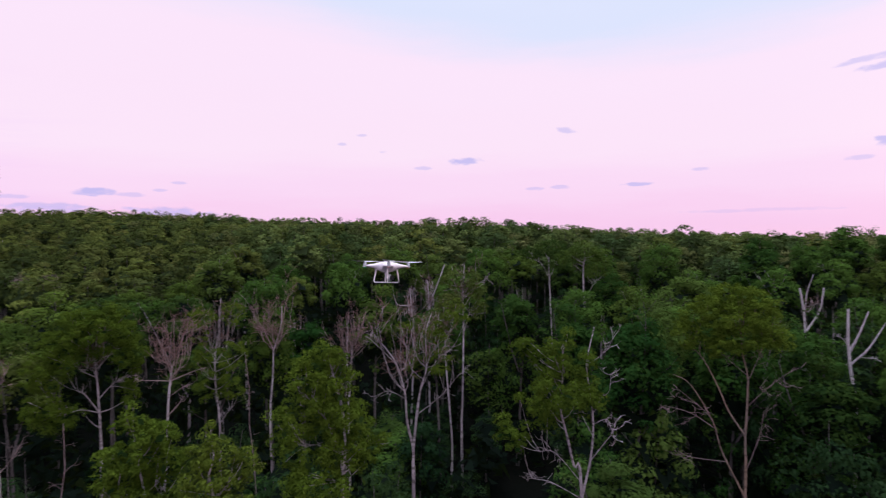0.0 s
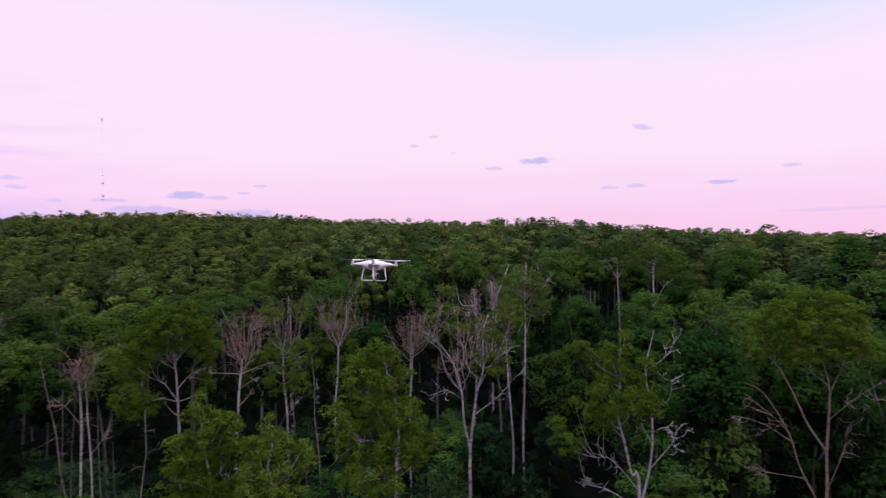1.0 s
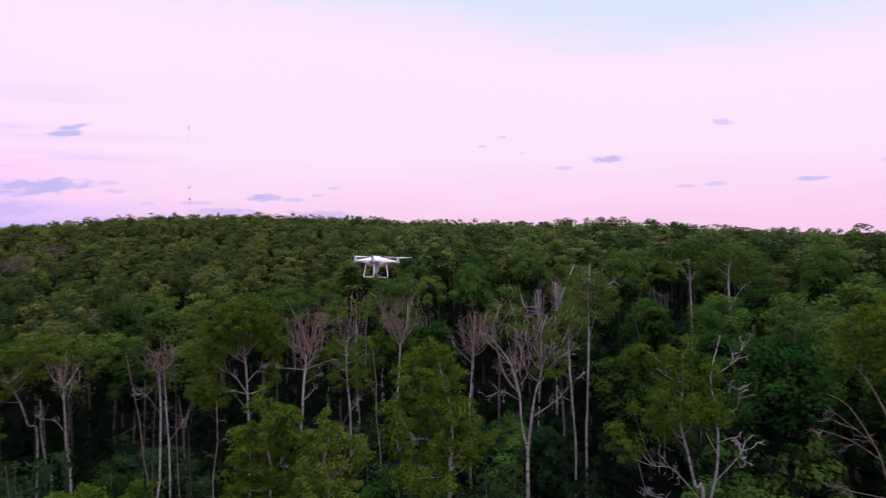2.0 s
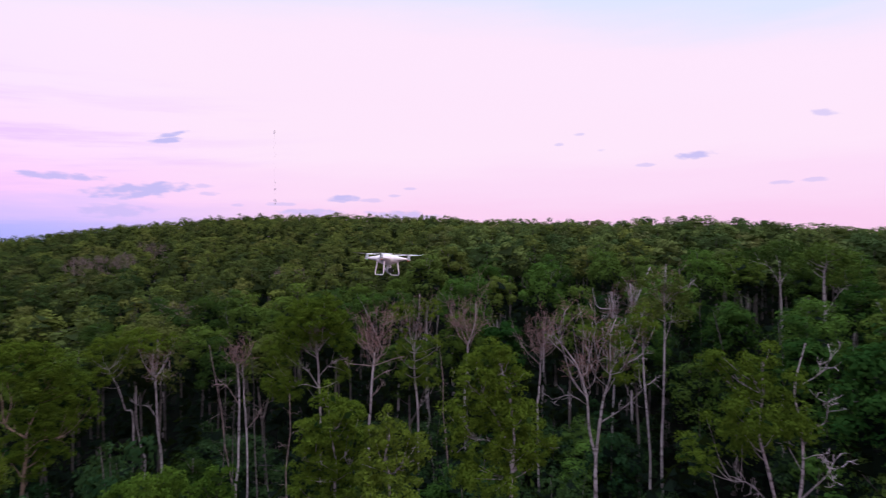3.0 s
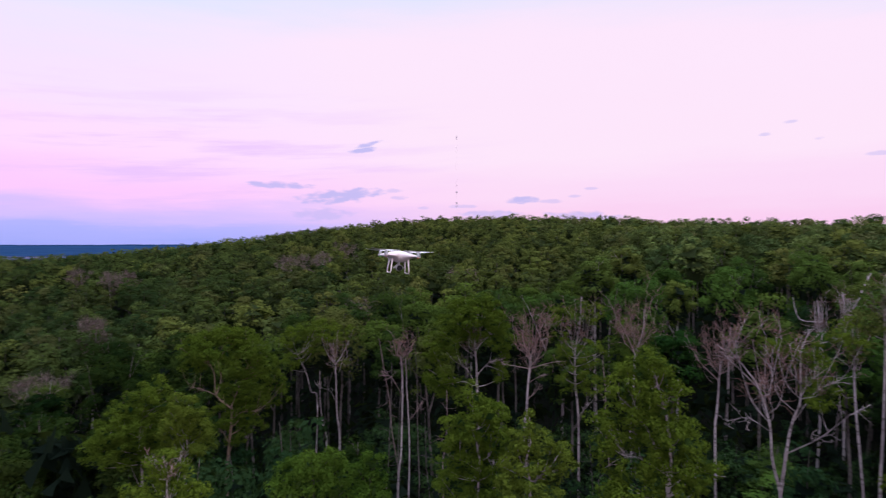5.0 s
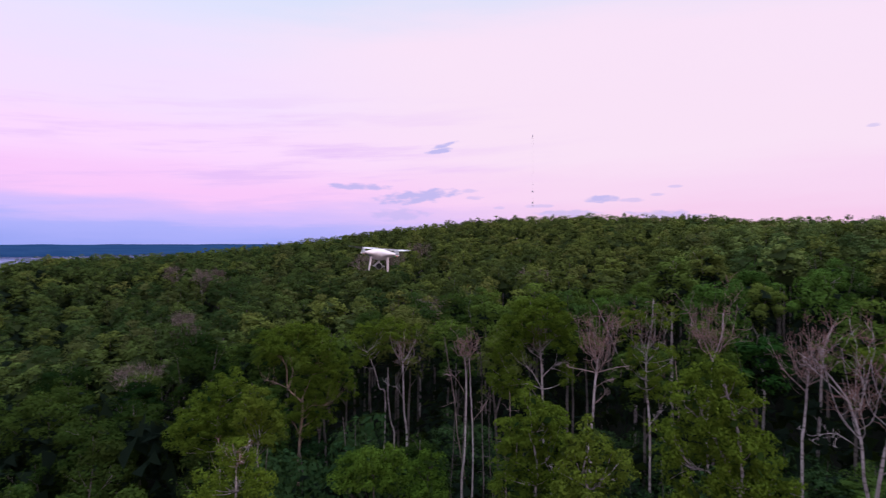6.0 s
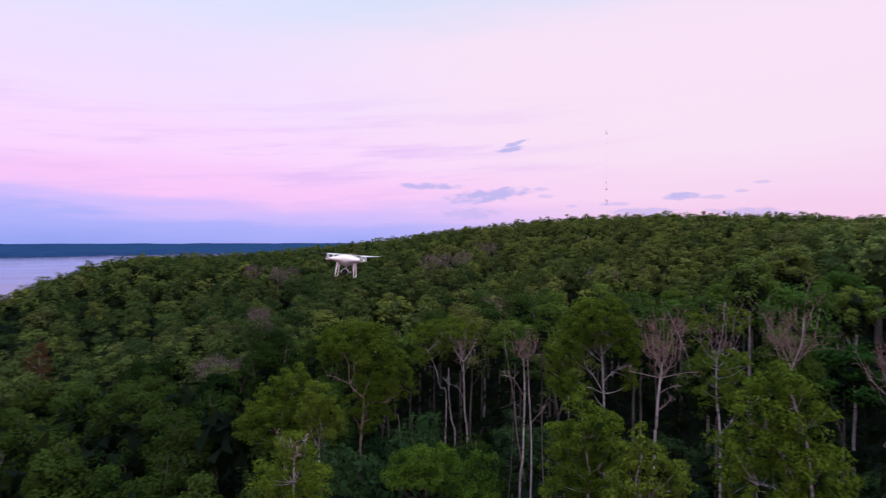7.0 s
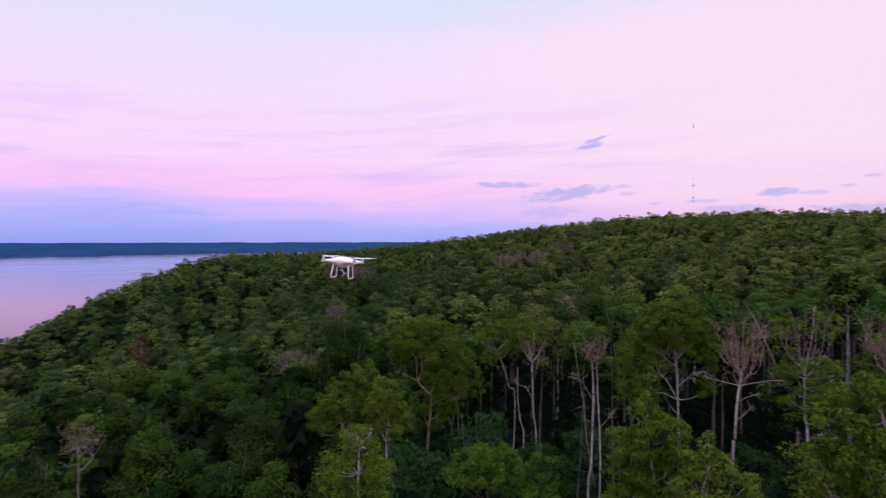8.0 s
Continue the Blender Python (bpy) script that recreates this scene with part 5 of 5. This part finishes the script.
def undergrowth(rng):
    """Young trees and bushes that fill the floor of the wood; its shade is put into their colour."""
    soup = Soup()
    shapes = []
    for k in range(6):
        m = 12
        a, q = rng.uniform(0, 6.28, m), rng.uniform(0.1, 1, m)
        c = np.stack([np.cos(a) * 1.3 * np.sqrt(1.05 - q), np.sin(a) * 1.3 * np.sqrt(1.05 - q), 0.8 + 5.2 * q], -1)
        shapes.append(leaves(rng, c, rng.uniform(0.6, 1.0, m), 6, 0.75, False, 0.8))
    # rings of bushes added to close see-through gaps to the sky
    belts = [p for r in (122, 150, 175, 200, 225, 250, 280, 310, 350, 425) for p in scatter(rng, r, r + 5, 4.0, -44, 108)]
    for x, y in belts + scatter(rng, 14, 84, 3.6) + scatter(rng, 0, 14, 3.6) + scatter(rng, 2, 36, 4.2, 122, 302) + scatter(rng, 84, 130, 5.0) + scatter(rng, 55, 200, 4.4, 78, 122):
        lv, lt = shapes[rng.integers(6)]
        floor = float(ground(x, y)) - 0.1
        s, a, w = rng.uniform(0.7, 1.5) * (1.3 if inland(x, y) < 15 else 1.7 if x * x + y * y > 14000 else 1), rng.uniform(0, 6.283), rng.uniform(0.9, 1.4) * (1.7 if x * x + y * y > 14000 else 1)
        if bearing_of(x, y) > 72 and inland(x, y) < 22 and x * x + y * y > 1600:          # taller along the bluff, added to hide the lake behind the crowns
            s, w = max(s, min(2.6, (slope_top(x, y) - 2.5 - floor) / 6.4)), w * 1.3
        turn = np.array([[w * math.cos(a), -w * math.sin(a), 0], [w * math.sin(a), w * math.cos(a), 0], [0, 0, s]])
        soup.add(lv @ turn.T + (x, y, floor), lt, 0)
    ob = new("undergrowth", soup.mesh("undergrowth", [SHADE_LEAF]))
    tagged(ob, "bushes and saplings under the trees, darkened as in shade", "undergrowth", kind="stuff")


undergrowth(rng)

# a red-brown dying tree among the green crowns
leafy_tree(280, -92.0, 0.0, slope_top(-92.0, 0.0) + 2.0, 1.7, 0.45, 22, 60, 0.17, LEAF_RUST, clump=0.6, label="dying tree with rust-brown leaves among green crowns")


def withered_tree(seed, x, y, top, wide, leafage=26, twig=0.022, label="dying aspen with a thin grey-brown crown on the slope"):
    """A dying tree: pale trunk, fans of bare grey limbs and a haze of dry leaves and twigs."""
    r = np.random.default_rng(seed)
    floor = float(ground(x, y)) - 0.1
    high = top - floor
    trunk, wood, centres, sizes = tree_shape(r, high, wide, 0.68, 16, 5, 4, True, 0.2, 0.8, 0.6)
    root = stand("dying_tree", x, y, label, "tree", "dead trees of the wood")
    hang("trunk", trunk.mesh("trunk", [BARK], True), root)
    tagged(hang("branchwork", Soup.joined(wood).mesh("branchwork", [DEADWOOD], True), root), kind="stuff")
    haze = Soup()
    for c, s in zip(centres, sizes):
        for _ in range(4):
            w = r.normal(0, 0.6, 3) + (0, 0, 0.9)
            line = bent(r, c - (0, 0, 0.5), w / np.linalg.norm(w), r.uniform(0.6, 1.5), 3, 0.3, 0.9)
            haze.add(*tube(line, (twig, twig * 0.8, twig * 0.6, twig * 0.35), 3))
    tagged(hang("brushwood", haze.mesh("brushwood", [DEADWOOD]), root, "dry grey-brown twigs"), kind="stuff")
    crown = Soup()
    crown.add(*leaves(r, centres, sizes, leafage, 0.17, False, 0.8, 0.5, 0.4))
    hang("crown", crown.mesh("crown", [LEAF_GREY]), root, "few withered leaves")
    return root


for i, (x, y) in enumerate([(-113.0, 77.0), (-102.5, 79.5), (-107.5, 91.0), (-138.0, 52.0), (-142.5, 50.0), (-155.0, 48.0), (-82.0, 27.0)]):
    withered_tree(600 + i, x, y, slope_top(x, y) + 1.0, 2.3, 10 if i == 0 else 24)
# bare ones nearer by
for i, (x, y) in enumerate([(-67.6, 18.0), (-58.8, 51.3), (-54.6, 72.9)]):
    withered_tree(620 + i, x, y, slope_top(x, y) - 1.6, 1.9, 8, 0.014, "bare grey aspen standing among green crowns")


# ---------------------------------------------------------------- the radio mast on the hill
def radio_mast():
    # mast and antenna colours paled towards the sky: distance haze put into them
    pale = surface("hazed_mast_paint", (0.72, 0.62, 0.68), (0.80, 0.72, 0.76), 0.1, 0.6)
    dark = surface("hazed_antenna_grey", (0.52, 0.46, 0.54), (0.60, 0.53, 0.62), 0.5, 0.6)
    x, y = -760.0, 917.0
    foot, top = float(ground(x, y)), 241.0
    root = new("radio_mast")
    root.matrix_basis = pose(x, y, foot)
    tagged(root, "tall slim lattice radio mast with antennas, standing on a hill", "mast")
    high = top - foot
    corners = [(0.7 * math.cos(a), 0.7 * math.sin(a)) for a in (0.5, 0.5 + 2.0944, 0.5 + 4.1888)]
    for cx, cy in corners:
        v, t = tube([(cx, cy, 0), (cx, cy, high * 0.5), (cx, cy, high)], (0.017, 0.017, 0.015), 4)
        hang("leg", raw_mesh("leg", v, t, [pale]), root)
    brace = Soup()
    for k in range(int(high / 6)):
        a, b = corners[k % 3], corners[(k + 1) % 3]
        brace.add(*tube([(*a, 6 * k), (*b, 6 * k + 6)], (0.015, 0.015), 3))
        brace.add(*tube([(*b, 6 * k), (*a, 6 * k + 6)], (0.015, 0.015), 3))
    tagged(hang("bracing", brace.mesh("bracing", [pale]), root), kind="stuff")
    for z, r, h in ((236, 1.0, 8.0), (136, 1.0, 2.0), (122, 1.9, 3.4), (99, 2.0, 4.0), (92.5, 1.8, 2.0)):
        bm = bmesh.new()
        bmesh.ops.create_cone(bm, cap_ends=True, segments=12, radius1=r, radius2=r * 0.85, depth=h, matrix=Matrix.Translation((0, 0, z - foot)))
        bmesh.ops.bevel(bm, geom=[e for e in bm.edges], offset=0.2, segments=1)
        part("antenna", bm, dark, root, "dark drum antenna")


radio_mast()


# ---------------------------------------------------------------- the hovering quadcopter
def quadcopter():
    # white plastic with the pink of the evening light put into its colour
    shell = surface("pink_lit_white_plastic", (0.86, 0.78, 0.82), (0.90, 0.82, 0.86), 6.0, 0.28, bump=0.02, coat=0.3)
    metal = surface("brushed_motor_metal", (0.30, 0.31, 0.33), (0.42, 0.42, 0.44), 30.0, 0.35, 0.9, 0.1)
    blade_mat = surface("grey_white_propeller_plastic", (0.55, 0.56, 0.60), (0.66, 0.67, 0.70), 10.0, 0.45, bump=0.02)
    grey = surface("gimbal_grey_metal", (0.40, 0.39, 0.41), (0.52, 0.51, 0.53), 40.0, 0.4, 0.3, 0.1)
    black = surface("black_lens_and_rubber", (0.006, 0.006, 0.008), (0.012, 0.012, 0.014), 20.0, 0.55, bump=0.02, spec=0.2)

    def lamp_material(name, colour):
        mat, n = material(name)
        bsdf = n.add("ShaderNodeBsdfPrincipled", Base_Color=(*colour, 1), Roughness=0.3)
        bsdf.inputs["Emission Color"].default_value, bsdf.inputs["Emission Strength"].default_value = (*colour, 1), 0.25
        finish(n, bsdf.outputs[0])
        return mat

    green, red = lamp_material("green_status_lamp", (0.05, 0.8, 0.25)), lamp_material("red_status_lamp", (0.8, 0.10, 0.08))
    root = new("quadcopter")
    root.matrix_basis = pose(-1.478, 4.93, 14.236, 1.5, -4.5, -122.7)
    tagged(root, "white camera quadcopter hovering over the trees", "drone")

    # hull: a smooth four-armed shell
    count, rings = 96, 14
    verts, faces = [], []
    for side in (1, -1):
        for k in range(rings + 1):
            q = k / rings
            for j in range(count):
                a = 2 * math.pi * j / count
                arm = abs(math.sin(2 * a))
                edge = 0.076 + 0.098 * arm ** 2.6 + 0.010 * abs(math.sin(a)) ** 2
                r = edge * q
                dome = (1 - (r / 0.178) ** 1.3 if r < 0.178 else 0)
                body = max(0.0, 1 - (r / 0.10) ** 2)
                rim = math.sqrt(max(0.0, 1 - q ** 6))
                z = (0.009 + 0.018 * dome + 0.011 * body) * rim if side > 0 else -(0.009 + 0.018 * dome + 0.025 * body) * rim
                verts.append((r * math.cos(a), r * math.sin(a) * 1.0, z + 0.004))
    n1 = (rings + 1) * count
    for side in (0, 1):
        for k in range(rings):
            for j in range(count):
                a, b = side * n1 + k * count + j, side * n1 + k * count + (j + 1) % count
                faces.append((a, b, b + count, a + count) if side else (a, a + count, b + count, b))
    bm = bmesh.new()
    vs = [bm.verts.new(v) for v in verts]
    for f in faces:
        bm.faces.new([vs[i] for i in f])
    bmesh.ops.remove_doubles(bm, verts=bm.verts, dist=0.0004)
    bmesh.ops.recalc_face_normals(bm, faces=bm.faces)
    for f in bm.faces:
        f.smooth = True
    part("body", bm, shell, root)

    def turned(name, outline, mat, parent, at=(0, 0, 0), seg=20, label=""):
        """A part turned on a lathe about z."""
        bm = bmesh.new()
        loops = []
        for r, z in outline:
            loops.append([bm.verts.new((at[0] + r * math.cos(2 * math.pi * k / seg), at[1] + r * math.sin(2 * math.pi * k / seg), at[2] + z)) for k in range(seg)])
        for lo, hi in zip(loops, loops[1:]):
            for k in range(seg):
                bm.faces.new((lo[k], lo[(k + 1) % seg], hi[(k + 1) % seg], hi[k]))
        bm.faces.new(list(reversed(loops[0])))
        bm.faces.new(loops[-1])
        for f in bm.faces:
            f.smooth = len(f.verts) == 4
        return part(name, bm, mat, parent, label)

    for i, (sx, sy) in enumerate(((1, 1), (-1, 1), (-1, -1), (1, -1))):
        mx, my = 0.124 * sx, 0.124 * sy
        motor = turned("motor", [(0.014, -0.002), (0.015, 0.006), (0.0130, 0.008), (0.0130, 0.023), (0.010, 0.027), (0.005, 0.029)], metal, root, (mx, my, 0.004), label="silver brushless motor")
        turned("arm_cap", [(0.010, -0.008), (0.017, -0.005), (0.0175, 0.0)], shell, root, (mx, my, 0.002))
        lamp = turned("status_lamp", [(0.006, -0.004), (0.009, -0.001), (0.009, 0.0)], green if sy < 0 else red, root, (mx * 0.98, my * 0.98, -0.006), label="small green status lamp" if sy < 0 else "small red status lamp")
        hub = turned("propeller_hub", [(0.011, 0.029), (0.011, 0.034), (0.006, 0.038)], blade_mat, motor, (mx, my, 0.004))
        spin = radians((18, -37, 3, -22)[i])
        for flip in (0, math.pi):
            bm = bmesh.new()
            rows = []
            for k in range(9):
                q = k / 8
                r = 0.009 + 0.111 * q
                chord = 0.008 + 0.017 * math.sin(math.pi * min(1, 0.25 + q * 0.72)) * (1 - 0.35 * q)
                pitch = radians(24 - 17 * q)
                row = []
                for u, w in ((-0.45, 0), (0.0, 0.0012), (0.55, 0), (0.0, -0.0008)):
                    row.append(bm.verts.new((r, u * chord * math.cos(pitch), 0.035 + u * chord * math.sin(pitch) + w + 0.006 * q * q)))
                rows.append(row)
            for lo, hi in zip(rows, rows[1:]):
                for k in range(4):
                    bm.faces.new((lo[k], lo[(k + 1) % 4], hi[(k + 1) % 4], hi[k]))
            bm.faces.new(rows[-1])
            bmesh.ops.rotate(bm, verts=bm.verts, cent=(0, 0, 0), matrix=Matrix.Rotation(spin + flip, 3, "Z"))
            bmesh.ops.translate(bm, verts=bm.verts, vec=(mx, my, 0.004))
            bmesh.ops.recalc_face_normals(bm, faces=bm.faces)
            part("propeller_blade", bm, blade_mat, motor)

    # landing gear: one loop on either side
    for sx in (1, -1):
        stops = [(0.060, 0.056, -0.016), (0.064, 0.062, -0.054), (0.068, 0.069, -0.094), (0.070, 0.072, -0.116), (0.071, 0.064, -0.1265), (0.071, 0.0, -0.1275),
                 (0.071, -0.064, -0.1265), (0.070, -0.072, -0.116), (0.068, -0.069, -0.094), (0.064, -0.062, -0.054), (0.060, -0.056, -0.016)]
        v, t = tube([(sx * a, b, c) for a, b, c in stops], (0.009, 0.0068, 0.0052, 0.0048, 0.0044, 0.0044, 0.0044, 0.0048, 0.0052, 0.0068, 0.009), 10)
        hang("landing_skid", raw_mesh("landing_skid", v, t, [shell], smooth=True), root)

    # gimbal and camera under the nose
    turned("gimbal_plate", [(0.020, -0.040), (0.026, -0.036), (0.026, -0.028), (0.020, -0.024)], grey, root, (0, 0.022, 0))
    v, t = tube([(0, 0.022, -0.038), (0.0, 0.008, -0.060), (0.022, 0.010, -0.078), (0.033, 0.026, -0.090)], (0.010, 0.009, 0.008, 0.008), 8)
    hang("gimbal_arm", raw_mesh("gimbal_arm", v, t, [grey], smooth=True), root)
    eye = turned("camera_head", [(0.012, -0.024), (0.021, -0.019), (0.026, -0.006), (0.026, 0.009), (0.021, 0.020), (0.018, 0.023)], grey, root)
    eye.matrix_basis = pose(0, 0.032, -0.090, -90, 0, 0)
    turned("lens", [(0.0205, 0.020), (0.0210, 0.031), (0.016, 0.032), (0.011, 0.027)], black, eye, label="black camera lens")
    for sx in (1, -1):
        turned("pivot", [(0.009, -0.006), (0.011, 0.0), (0.009, 0.006)], grey, root, (0.035 * sx, 0.028, -0.090), 12)
        turned("front_sensor", [(0.007, -0.003), (0.006, 0.002)], black, root, (0.026 * sx, 0.082, -0.002), 12, "dark obstacle sensor")
    v, t = tube([(0, -0.020, -0.018), (0, -0.080, 0.0), (0, -0.088, 0.004)], (0.023, 0.019, 0.014), 12)
    hang("battery_door", raw_mesh("battery_door", v, t, [grey], smooth=True), root, "grey battery end at the tail")


quadcopter()
